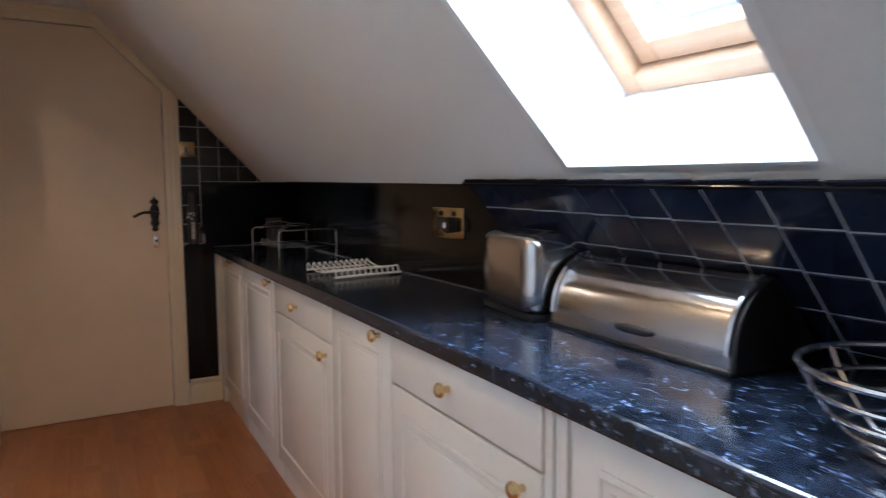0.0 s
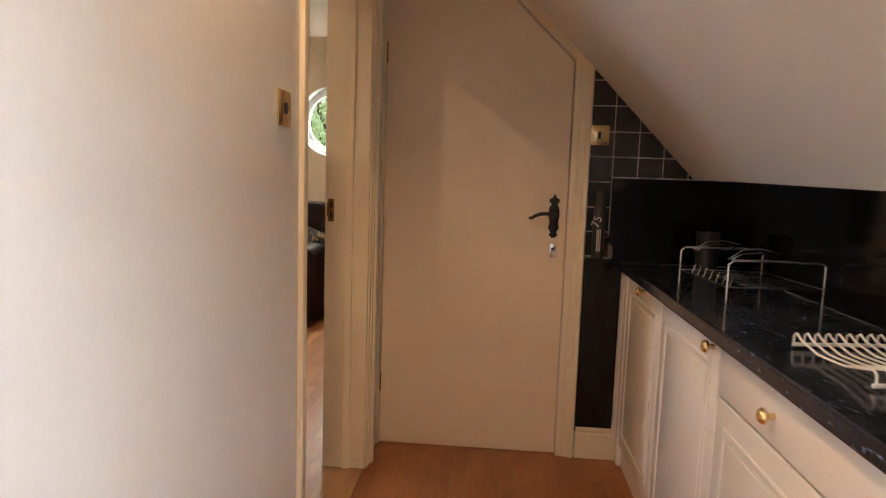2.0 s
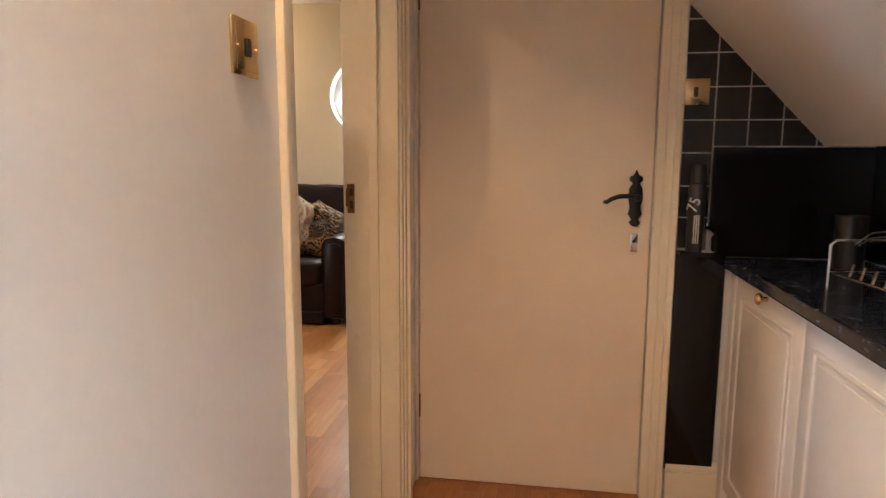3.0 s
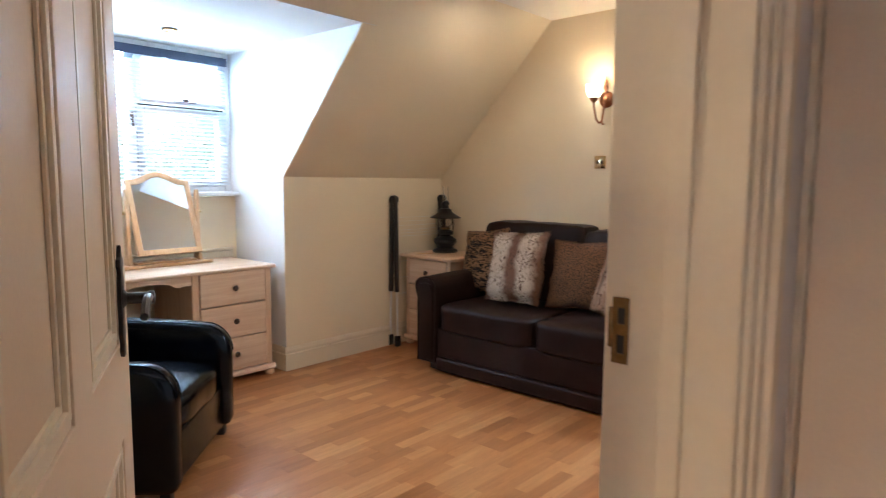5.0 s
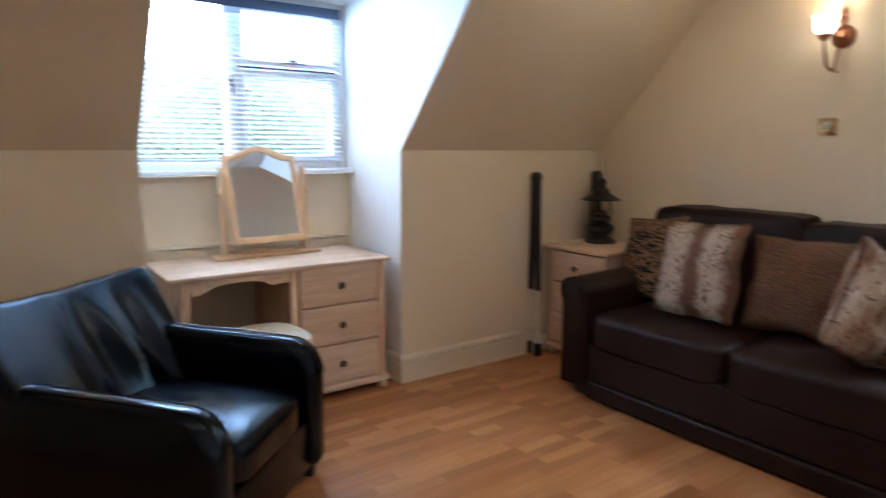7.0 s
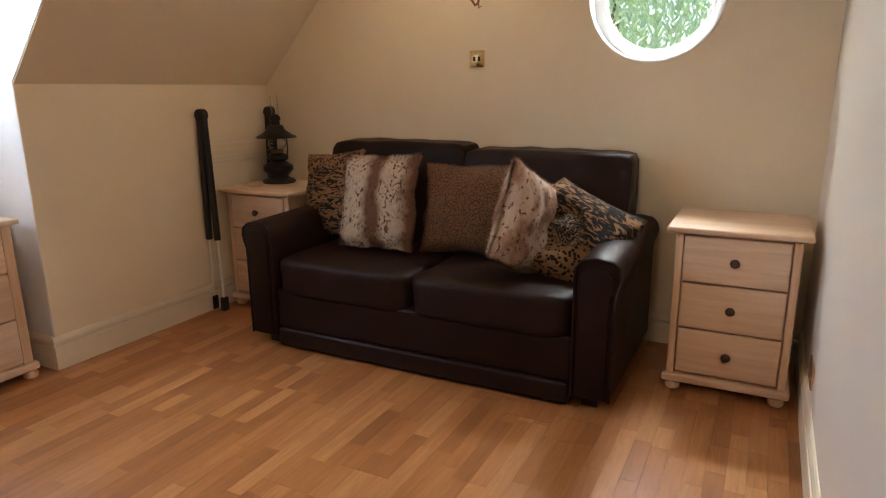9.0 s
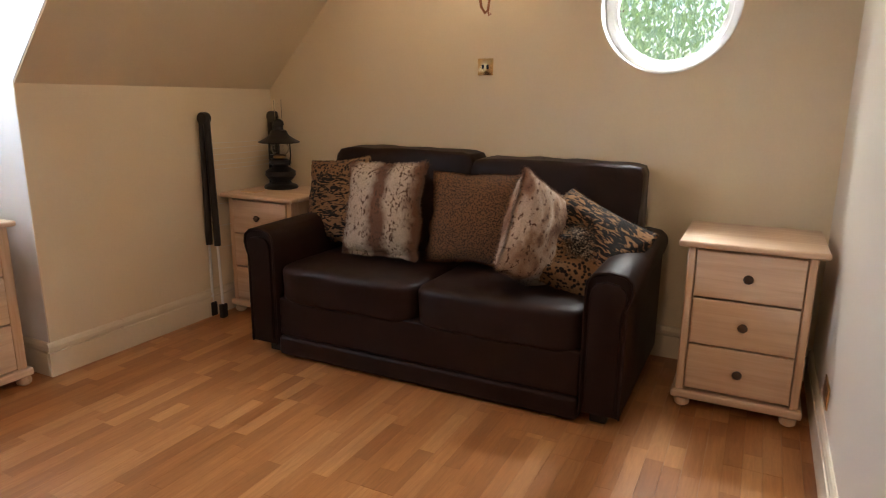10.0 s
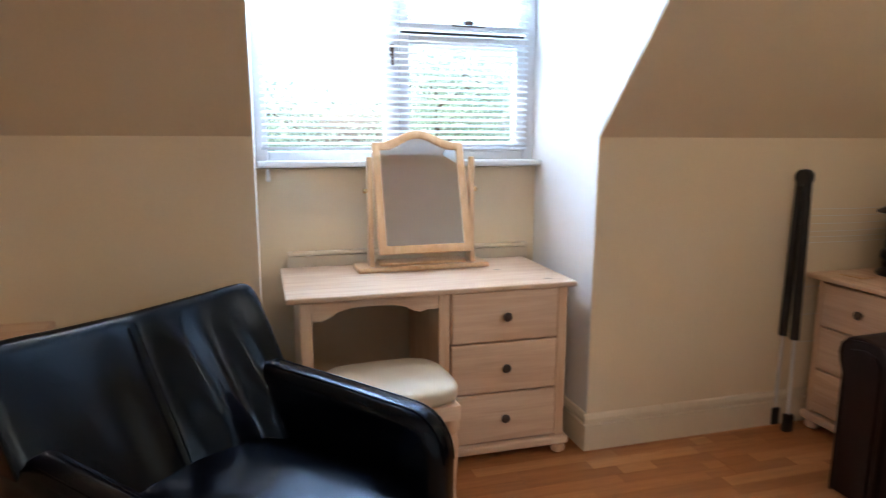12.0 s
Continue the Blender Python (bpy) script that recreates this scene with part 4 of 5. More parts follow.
def chest(m, w=0.47, d=0.46, h=0.735):
    """Three-drawer bedside chest; local x across, front towards -y at y 0."""
    c = thing("bedside_chest", m, "limed pine three-drawer bedside chest with bronze knobs", "chest of drawers", "bedside chests")
    part("carcass", joined(box(-w / 2, -w / 2 + 0.032, 0, d, 0.075, h - 0.028, 0.006), box(w / 2 - 0.032, w / 2, 0, d, 0.075, h - 0.028, 0.006), box(-w / 2 + 0.032, w / 2 - 0.032, 0.030, d, 0.075, h - 0.028)), PINE, c, smooth=0)
    part("plinth", box(-w / 2 - 0.016, w / 2 + 0.016, -0.018, d, 0.042, 0.078, 0.010, 3), PINEX, c)
    part("top", box(-w / 2 - 0.035, w / 2 + 0.035, -0.035, d + 0.005, h - 0.026, h, 0.009, 3), PINEX, c)
    z0, dh = 0.092, (h - 0.135) / 3
    for i in range(3):
        za = z0 + i * (dh + 0.004)
        dr = part("drawer", box(-w / 2 + 0.036, w / 2 - 0.036, -0.006, 0.028, za, za + dh - 0.003, 0.006, 3), PINEX, c)
        knob(dr, pose(0, -0.006, za + dh / 2, 90))
    for x in (-w / 2 + 0.03, w / 2 - 0.03):
        for y in (0.02, d - 0.05):
            bun_foot(c, x, y)
    return c


right_chest = chest(pose(-0.835, 6.325, 0))
copy_thing(right_chest, pose(-3.425, 6.385, 0))
copy_thing(right_chest, pose(-3.25, 3.02, 0, 0, 0, 90))


def dressing_table(m, w=1.15, d=0.56, h=0.755):
    """Kneehole dressing table; local y across (0..w), front towards +x at x 0."""
    t = thing("dressing_table", m, "limed pine kneehole dressing table with three drawers", "dressing table")
    part("top", box(-d, 0.02, -0.02, w, h - 0.024, h, 0.008, 3), PINEY, t)
    part("side_panel", joined(box(-d + 0.02, 0.0, 0.03, 0.075, 0.0, h - 0.024, 0.006)), PINE, t, smooth=0)
    ap = [(0.075, h - 0.026), (0.075, 0.655)]
    ap += [(0.12, 0.655), (0.15, 0.668), (0.17, 0.685), (0.22, 0.698), (0.30, 0.702), (0.38, 0.700), (0.43, 0.690), (0.46, 0.672), (0.49, 0.664), (0.515, 0.672), (0.565, 0.672), (0.565, h - 0.026)]
    part("apron", slab(ap, [], "x", -0.030, -0.008, 0.002), PINEY, t, "shaped apron over the kneehole", 0)
    part("pedestal", joined(box(-d + 0.02, 0.0, 0.565, 0.610, 0.075, h - 0.024, 0.006), box(-d + 0.02, 0.0, 1.075, 1.12, 0.075, h - 0.024, 0.006), box(-d + 0.02, -0.034, 0.610, 1.075, 0.075, h - 0.024)), PINE, t, smooth=0)
    part("plinth", box(-d + 0.02, 0.022, 0.550, 1.135, 0.042, 0.078, 0.010, 3), PINEY, t)
    dh = 0.214
    for i in range(3):
        za = 0.086 + i * (dh + 0.003)
        dr = part("drawer", box(-0.032, 0.008, 0.614, 1.071, za, za + dh - 0.003, 0.007, 3), PINEY, t)
        knob(dr, pose(0.008, 0.8425, za + dh / 2, 0, 90))
    for y in (0.58, 1.10):
        for x in (-0.01, -d + 0.06):
            bun_foot(t, x, y)
    return t


dressing_table(pose(-3.735, 4.05, 0))

# swing mirror on the dressing table
mir = thing("swing_mirror", pose(-4.145, 4.648, 0.755, 0, 0, 1), "pine framed swing mirror with an arched top", "mirror")
part("base", joined(box(-0.085, 0.065, -0.30, 0.30, 0.0, 0.022, 0.007, 3), box(-0.06, 0.04, -0.20, 0.20, 0.022, 0.036, 0.006)), FRAMEW, mir)
for s in (-1, 1):
    part("post", joined(slab([(-0.055, 0.02), (0.035, 0.02), (0.012, 0.12), (0.008, 0.465), (-0.002, 0.495), (-0.022, 0.495), (-0.030, 0.465), (-0.026, 0.12)], [], "y", s * 0.232 - 0.011, s * 0.232 + 0.011, 0.003)), FRAMEW, mir)
    part("pivot_screw", moved(lathe([(0.008, 0), (0.012, 0.006), (0.010, 0.016), (0, 0.018)], 12), pose(-0.01, s * 0.244, 0.35, -90 * s)), BRASS, mir)


def arch(w, z0, z1, rise, n=16):
    pts = [(-w, z0), (w, z0), (w, z1)]
    for i in range(1, n):
        u = 1 - 2 * i / n
        k = abs(u)
        pts.append((w * u, z1 + rise * (0.5 + 0.5 * math.cos(math.pi * min(1, k * 1.15)))))
    return pts + [(-w, z1)]


TILT = pose(-0.01, 0, 0.350, 0, -19)
part("mirror_frame", moved(slab(arch(0.210, -0.285, 0.215, 0.056), [arch(0.176, -0.248, 0.182, 0.054)], "x", -0.014, 0.014, 0.005), TILT), FRAMEW, mir)
part("mirror_glass", moved(slab(arch(0.182, -0.255, 0.188, 0.053), [], "x", -0.004, 0.004), TILT), MIRROR, mir, "bevelled mirror glass", 0)
part("mirror_back", moved(slab(arch(0.190, -0.265, 0.196, 0.053), [], "x", -0.010, -0.005), TILT), PINE, mir, smooth=0)

# upholstered stool under the table
st = thing("stool", pose(-3.60, 4.385, 0, 0, 0, 4), "cream upholstered dressing stool on pine legs", "stool")
part("seat_pad", soft_box(-0.20, 0.20, -0.235, 0.235, 0.395, 0.475, 4, 9, 0.004), SEATF, st, "cream padded seat")
part("seat_frame", box(-0.185, 0.185, -0.215, 0.215, 0.345, 0.402, 0.006), PINEY, st)
for x in (-0.16, 0.16):
    for y in (-0.19, 0.19):
        part("leg", moved(lathe([(0.016, 0), (0.020, 0.03), (0.014, 0.08), (0.022, 0.20), (0.024, 0.27), (0.016, 0.29), (0.025, 0.31), (0.025, 0.35)], 14), pose(x, y, 0)), PINE, st)

# ---------- sitting room: lamp, lantern, airer, fittings ----------
sc = thing("wall_lamp", pose(-2.186, NORTH, 1.885), "copper wall lamp with a lit frosted glass shade", "wall lamp")
part("wall_rose", moved(lathe([(0.056, 0), (0.056, 0.006), (0.048, 0.014), (0.030, 0.020), (0.026, 0.032), (0.012, 0.040), (0, 0.042)], 24), pose(0, 0, 0, 90)), COPPER, sc, "round copper wall rose")
part("finial", moved(lathe([(0.004, 0), (0.010, 0.02), (0.016, 0.04), (0.008, 0.06), (0.012, 0.075), (0.005, 0.10), (0, 0.125)], 12), pose(0, -0.022, 0.04)), COPPER, sc)
part("arm", tube([(0, -0.03, -0.01), (-0.004, -0.045, -0.09), (-0.010, -0.050, -0.150), (-0.016, -0.075, -0.165), (-0.024, -0.105, -0.140), (-0.030, -0.125, -0.070), (-0.032, -0.13, -0.02)], 0.007, 8), COPPER, sc)
part("tail", tube([(-0.010, -0.05, -0.15), (-0.006, -0.045, -0.175), (0.004, -0.040, -0.165)], 0.005, 6), COPPER, sc)
part("cup", moved(lathe([(0.010, -0.03), (0.026, -0.012), (0.030, 0.004), (0.026, 0.006), (0.0, 0.0)], 18), pose(-0.032, -0.13, 0.0)), COPPER, sc)
_sh = lathe([(0.026, 0.0), (0.044, 0.018), (0.050, 0.045), (0.048, 0.066), (0.056, 0.086), (0.053, 0.086), (0.045, 0.066), (0.047, 0.045), (0.041, 0.020), (0.024, 0.003)], 24)
part("shade", moved(_sh, pose(-0.032, -0.13, 0.002)), SHADEG, sc, "glowing frosted glass shade")
lamp("wall_lamp_bulb", "POINT", pose(-2.218, NORTH - 0.13, 1.945), SCONCE, (1.0, 0.78, 0.54), radius=0.018)


def face_plate(name, m, w, h, label, category, holes=()):
    """A brass-edged plate on a wall; local x across, y out of the wall towards -y, z up."""
    t = thing(name, m, label, category)
    part("plate", box(-w / 2, w / 2, -0.007, 0, -h / 2, h / 2, 0.003), BRASS, t)
    part("inset", box(-w / 2 + 0.008, w / 2 - 0.008, -0.0085, -0.006, -h / 2 + 0.008, h / 2 - 0.008, 0.001), OLDBRASS if not holes else BRASS, t)
    for x, z, a, b in holes:
        part("rocker", box(x - a, x + a, -0.0125, -0.008, z - b, z + b, 0.002), BLACKP, t, "dark switch rocker")
    for x in (-w / 2 + 0.013, w / 2 - 0.013):
        part("screw", moved(lathe([(0.0035, 0), (0.003, 0.0015), (0, 0.002)], 8), pose(x, -0.0085, 0, 90)), BRASS, t)
    return t


face_plate("light_switch", pose(-2.222, NORTH, 1.455), 0.088, 0.088, "brass two-way light switch below the wall lamp", "light switch", [(-0.014, 0, 0.006, 0.012), (0.014, 0, 0.006, 0.012)])
face_plate("light_switch", pose(KW, 2.535, 1.415, 0, 0, 90), 0.086, 0.086, "brass light switch with a dark toggle on the kitchen wall", "light switch", [(0, 0, 0.007, 0.014)])
face_plate("light_switch", pose(0.668, KN - 0.010, 1.462), 0.088, 0.088, "brass switch with a dark rocker on slate tiles", "light switch", [(0, 0, 0.007, 0.016)])
face_plate("wall_socket", pose(EAST, 6.15, 0.25, 0, 0, -90), 0.146, 0.086, "brass double wall socket above the skirting", "socket")

# recessed spot lamp in the dormer ceiling, and unseen ones assumed in the flat ceilings
def spot(m, watts, colour=(1.0, 0.76, 0.53), label="white recessed ceiling spot lamp, lit; the sitting room's flat-ceiling ones are added fill", cone=130):
    s = thing("ceiling_spot", m, label, "spot lamp", "recessed spot lamps")
    part("rim", slab(circle(0, 0, 0.046, 28), [circle(0, 0, 0.030, 28)], "z", -0.013, 0.0, 0.004), OLDBRASS, s)
    part("lens", lathe([(0.0, -0.003), (0.029, -0.003), (0.029, -0.001), (0, -0.001)], 20), BULB, s, "lit lens")
    x, y, z = m.translation
    lamp("ceiling_spot_lamp", "SPOT", look((x, y, z - 0.014), (x, y + 0.001, z - 1)), watts, colour, radius=0.03, spot=radians(cone))
    return s


spot(pose(-3.91, 4.62, DZ), DSPOT)
# unseen warm spots added to fill the sitting room with light
for x, y, k in ((-1.15, 2.6, 1.0), (-1.25, 4.3, 1.1), (-2.42, 6.0, 0.6)):
    spot(pose(x, y, CEILING), RFILL * k, cone=172)
for y, k in ((-0.6, 0.3), (0.9, 0.3), (1.95, 2.2)):
    spot(pose(-0.16, y, CEILING), KSPOT * k, colour=(1.0, 0.68, 0.40))

# oil lantern on the chest
la = thing("oil_lantern", pose(-3.515, 6.695, 0.735) @ Matrix.Diagonal((1.14, 1.14, 0.96, 1)), "black metal oil lantern with a glass chimney", "lantern")
part("base", lathe([(0.088, 0.0), (0.092, 0.010), (0.084, 0.022), (0.060, 0.032), (0.052, 0.045), (0.066, 0.062), (0.082, 0.085), (0.080, 0.112), (0.056, 0.130), (0.040, 0.140), (0.046, 0.150), (0.060, 0.160), (0.056, 0.178), (0.036, 0.190), (0.024, 0.195)], 26), IRON, la, "black oil tank")
part("burner", lathe([(0.026, 0.190), (0.036, 0.198), (0.034, 0.210), (0.020, 0.218)], 18), OLDBRASS, la)
part("chimney", lathe([(0.028, 0.210), (0.046, 0.232), (0.052, 0.256), (0.044, 0.285), (0.034, 0.305), (0.032, 0.300), (0.042, 0.282), (0.049, 0.256), (0.043, 0.234), (0.025, 0.212)], 20), CLEAR, la, "clear glass chimney")
part("hood", lathe([(0.108, 0.292), (0.111, 0.298), (0.078, 0.318), (0.050, 0.342), (0.040, 0.370), (0.022, 0.376), (0.038, 0.350), (0.066, 0.318), (0.105, 0.295)], 26), IRON, la, "flared black hood")
part("chimney_top", lathe([(0.026, 0.36), (0.024, 0.400), (0.030, 0.406), (0.026, 0.428), (0.012, 0.440), (0, 0.442)], 16), IRON, la)
for s in (-1, 1):
    part("stay", tube([(s * 0.064, 0, 0.15), (s * 0.074, 0, 0.22), (s * 0.070, 0, 0.305)], 0.0035, 6), IRON, la)
part("chimney_tube", lathe([(0.021, 0.40), (0.020, 0.560), (0.018, 0.560), (0.019, 0.40)], 18), CLEAR, la, "clear glass tube above the hood")
solo("coaster", box(-0.055, 0.055, -0.045, 0.045, 0, 0.006, 0.002), FRAMEW, "small brown coaster on the chest top", "coaster", pose(-3.555, 6.485, 0.735, 0, 0, 8))

# folded clothes airer against the knee wall
ai = thing("clothes_airer", pose(-3.668, 6.255, 0), "folded clothes airer with black sleeves and thin wires", "clothes airer")
for k, y in enumerate((0.0, 0.565)):
    for dx in (-0.028, 0.028):
        leg = part("leg", tube([(dx * 1.5, y, 0.02), (dx * 1.1, y, 0.55), (dx * 0.6, y, 1.15)], 0.008, 8), WHITEP, ai, "white tube leg")
        part("sleeve", tube([(dx * 1.18, y, 0.44), (dx * 0.9, y, 0.8), (dx * 0.60, y, 1.17)], 0.0195, 10), BLACKP, leg, "black fabric sleeve")
        part("foot", box(dx * 1.5 - 0.016, dx * 1.5 + 0.016, y - 0.022, y + 0.022, 0, 0.085, 0.006), BLACKP, leg, "black rubber foot")
    part("hinge", moved(lathe([(0, -0.022), (0.034, -0.020), (0.036, 0), (0.034, 0.020), (0, 0.022)], 16), pose(0, y, 1.168, 90)), BLACKP, ai, "round black hinge")
for z in (0.42, 0.55, 0.68, 0.88, 0.905, 0.93, 0.965, 1.0, 1.03):
    part("wire", tube([(0.018 + 0.004 * math.sin(z * 40), 0.0, z), (0.020, 0.28, z - 0.004), (0.018, 0.565, z + 0.002 * math.cos(z * 60))], 0.0014, 5), WHITEP, ai)

# ---------- kitchen ----------
FX = 0.822
part_y = [(KN - 0.075, 3.225), (3.222, 2.640), (2.637, 1.935), (1.932, 1.480), (1.477, 0.852), (0.778, 0.20), (0.197, -0.42), (-0.423, -1.0), (-1.003, -1.74)]


def raised_front(y0, y1, z0, z1, x):
    """A vinyl-wrapped door or drawer front with a routed frame; faces -x at x."""
    a = 0.055 if (z1 - z0) > 0.3 else 0.032
    lo, hi = min(y0, y1) + 0.003, max(y0, y1) - 0.003
    return joined(box(x, x + 0.018, lo, hi, z0, z1, 0.004, 3))


def routed(y0, y1, z0, z1, x):
    lo, hi = min(y0, y1), max(y0, y1)
    a, b = 0.060, 0.074
    ring = slab([(lo + a, z0 + a), (hi - a, z0 + a), (hi - a, z1 - a), (lo + a, z1 - a)], [[(lo + b, z0 + b), (hi - b, z0 + b), (hi - b, z1 - b), (lo + b, z1 - b)]], "x", x - 0.005, x + 0.004, 0.003)
    centre = box(x - 0.004, x + 0.004, lo + b + 0.016, hi - b - 0.016, z0 + b + 0.016, z1 - b - 0.016, 0.0035, 2)
    return joined(ring, centre)


def brass_knob(parent, y, z, x):
    b = lathe([(0.008, 0), (0.007, 0.010), (0.009, 0.014), (0.016, 0.018), (0.0175, 0.024), (0.014, 0.030), (0.006, 0.033), (0, 0.033)], 16)
    part("knob", moved(b, pose(x, y, z, 0, -90)), BRASS, parent, "polished brass knob")


kinds = ["door", "door", "drawer", "door", "drawer", "door", "drawer", "door", "door"]
knobs = [3.50, 2.690, 2.312, 1.551, 1.18, 0.27, -0.1, -0.5, -1.1]
for (ya, yb), kind, ky in zip(part_y, kinds, knobs):
    lo, hi = yb, ya
    u = thing("base_cabinet", pose(0, 0, 0), "white base cabinet with a drawer over a routed door" if kind == "drawer" else "white base cabinet with a tall routed door", "kitchen cabinet", "run of base cabinets")
    part("body", box(FX + 0.019, 1.20, lo + 0.002, hi - 0.002, 0.10, 0.868), UNIT, u, smooth=0)
    part("plinth", box(FX + 0.016, FX + 0.034, lo, hi, 0.0, 0.098, 0.002), UNIT, u, smooth=0)
    if kind == "drawer":
        d = part("drawer", joined(raised_front(lo, hi, 0.738, 0.864, FX)), UNIT, u)
        brass_knob(d, ky, 0.80, FX)
        d = part("door", raised_front(lo, hi, 0.104, 0.732, FX), UNIT, u)
        part("moulding", routed(lo, hi, 0.104, 0.732, FX), UNIT, d)
        brass_knob(d, lo + 0.055, 0.690, FX)
    else:
        d = part("door", raised_front(lo, hi, 0.104, 0.864, FX), UNIT, u)
        part("moulding", routed(lo, hi, 0.104, 0.864, FX), UNIT, d)
        brass_knob(d, ky, 0.845, FX)
solo("end_panel", box(FX - 0.004, 1.20, KN - 0.073, KN - 0.020, 0.0, 0.868, 0.003), UNIT, "white filler panel at the cabinets' end", "panel", smooth=0)
solo("filler_post", joined(box(FX + 0.006, 1.20, 0.781, 0.849, 0.0, 0.868, 0.004), box(FX - 0.002, FX + 0.02, 0.785, 0.807, 0.0, 0.868, 0.004), box(FX - 0.002, FX + 0.02, 0.823, 0.845, 0.0, 0.868, 0.004)), UNIT, "grey-white fluted filler post between cabinets", "filler", smooth=0)
solo("worktop", slab([(0.795, KS), (1.495, KS), (1.495, 1.495), (1.262, 1.495), (1.262, KN - 0.012), (0.795, KN - 0.012)], [], "z", 0.870, 0.910, 0.007), WORKTOP, "polished speckled black worktop", "worktop", smooth=0)


def clipped_tile(u0, u1, v0, v1, cut, axis_at, depth):
    """A tile on the end wall cut along the slope."""
    bm = box(u0, u1, axis_at, axis_at + depth, v0, v1)
    if cut:
        bmesh.ops.bisect_plane(bm, geom=bm.verts[:] + bm.edges[:] + bm.faces[:], plane_co=(KX, 0, KZ), plane_no=(KP, 0, 1), clear_outer=True)
        loop = [e for e in bm.edges if e.is_boundary]
        if loop:
            bmesh.ops.holes_fill(bm, edges=loop)
    return bm


backing = structure("wall_tiling", slab([(0.634, 0.125), (0.736, 0.125), (0.736, 1.280), (1.085, 1.280), (0.634, 1.745)], [], "y", KN - 0.006, KN), GROUT, "dark slate tiles with pale grout on the end wall", "tiling")
P = 0.1073
xs = [0.634, 0.7345] + [0.7345 + P * k for k in range(1, 5)]
zs = [0.936, 1.0435, 1.151, 1.2625, 1.371, 1.479, 1.589, 1.697, 1.80]
for i in range(len(xs) - 1):
    for k in range(len(zs) - 1):
        v0 = zs[k] if i == 0 or k > 2 else None
        if k == 3 and i > 0:
            v0 = 1.284
        if v0 is None:
            continue
        b = clipped_tile(xs[i] + 0.0025, xs[i + 1] - 0.0025, v0 + 0.0025, zs[k + 1] - 0.0025, True, KN - 0.011, 0.006)
        if len(b.faces) > 3:
            part("tile", b, TILE, backing, smooth=0)
        else:
            b.free()
part("low_panel", box(0.636, 0.80, KN - 0.014, KN - 0.005, 0.126, 0.930, 0.001), PANELK, backing, "black panel beside the cabinets", 0)
structure("wall_end_splashback", box(0.737, 1.239, KN - 0.016, KN - 0.004, 0.912, 1.281, 0.002), PANELK, "glossy black end splashback", "splashback")
solo("corner_shelf", joined(box(0.636, 0.742, KN - 0.075, KN - 0.011, 0.918, 0.932, 0.003)), PANELK, "small black ledge on the tiles", "shelf", smooth=0)
can = thing("aerosol_can", pose(0.686, KN - 0.044, 0.932), "dark grey aerosol can with a black cap and white 75", "aerosol can")
part("can", lathe([(0.026, 0), (0.028, 0.004), (0.028, 0.215), (0.024, 0.228), (0.018, 0.236)], 22), SPEC, can)
part("cap", lathe([(0.024, 0.232), (0.024, 0.275), (0.020, 0.290), (0.010, 0.296), (0, 0.297)], 20), BLACKP, can, "black cap")
_f = bpy.data.curves.new("figure", "FONT")
_f.body, _f.size, _f.extrude, _f.align_x = "75", 0.050, 0.0006, "CENTER"
_t = new("figure_curve", _f)
_dg = bpy.context.evaluated_depsgraph_get()
_me = bpy.data.meshes.new_from_object(_t.evaluated_get(_dg))
bpy.data.objects.remove(_t)
_me.materials.clear()
_me.materials.append(INK)
_l = new("number_print", _me)
_l.parent, _l.matrix_local = can, pose(0.0, -0.0290, 0.155, 90, -72, 0)
_l["label"] = "white number 75"
part("small_print", joined(*[box(-0.012 + 0.007 * i, -0.009 + 0.007 * i, -0.0297, -0.0270, 0.03, 0.125) for i in range(3)]), INK, can, "unreadable fine print")
solo("soap_bottle", lathe([(0.030, 0), (0.033, 0.01), (0.033, 0.05), (0.022, 0.075), (0.010, 0.085), (0.010, 0.10), (0, 0.10)], 18), CLEAR, "small clear plastic bottle on the ledge", "bottle", pose(0.724, KN - 0.045, 0.932))

# tiled slope behind the worktop, with a thin dark bead on top
TS = Matrix.Translation((0, 0, 0)) @ Matrix(((0, 1 / ln, -KP / ln, KX - 0.021), (1, 0, 0, 0), (0, -KP / ln, -1 / ln, KZ + 0.005), (0, 0, 0, 1)))   # (y, down the slope, into the room)
TLEN = 0.570
tb = structure("wall_sloped_tiling", sunk(moved(box(KS, 1.49, 0, TLEN, -0.02, 0.0), TS)), GROUT, "navy glazed tiles on the slope behind the worktop", "tiling")
_tm = to_mesh("tile", box(0.0026, P - 0.0026, 0.0026, P - 0.0026, 0, 0.003, 0.0010, 1), BTILE, 0)
for i in range(30):
    for k in range(5):
        y = 1.488 - (i + 1) * P
        if y < KS:
            continue
        t = new("tile", _tm)
        t.parent = tb
        t.matrix_local = Matrix.Translation((0, 0, -FALL * (KN - y))) @ TS @ pose(y, k * P - 0.017, 0.0)
structure("trim_tile_ledge", sunk(moved(box(KS, 1.496, -0.006, 0.004, -0.004, 0.010, 0.002), TS)), PANELK, "thin dark bead along the top of the tiles", "trim")

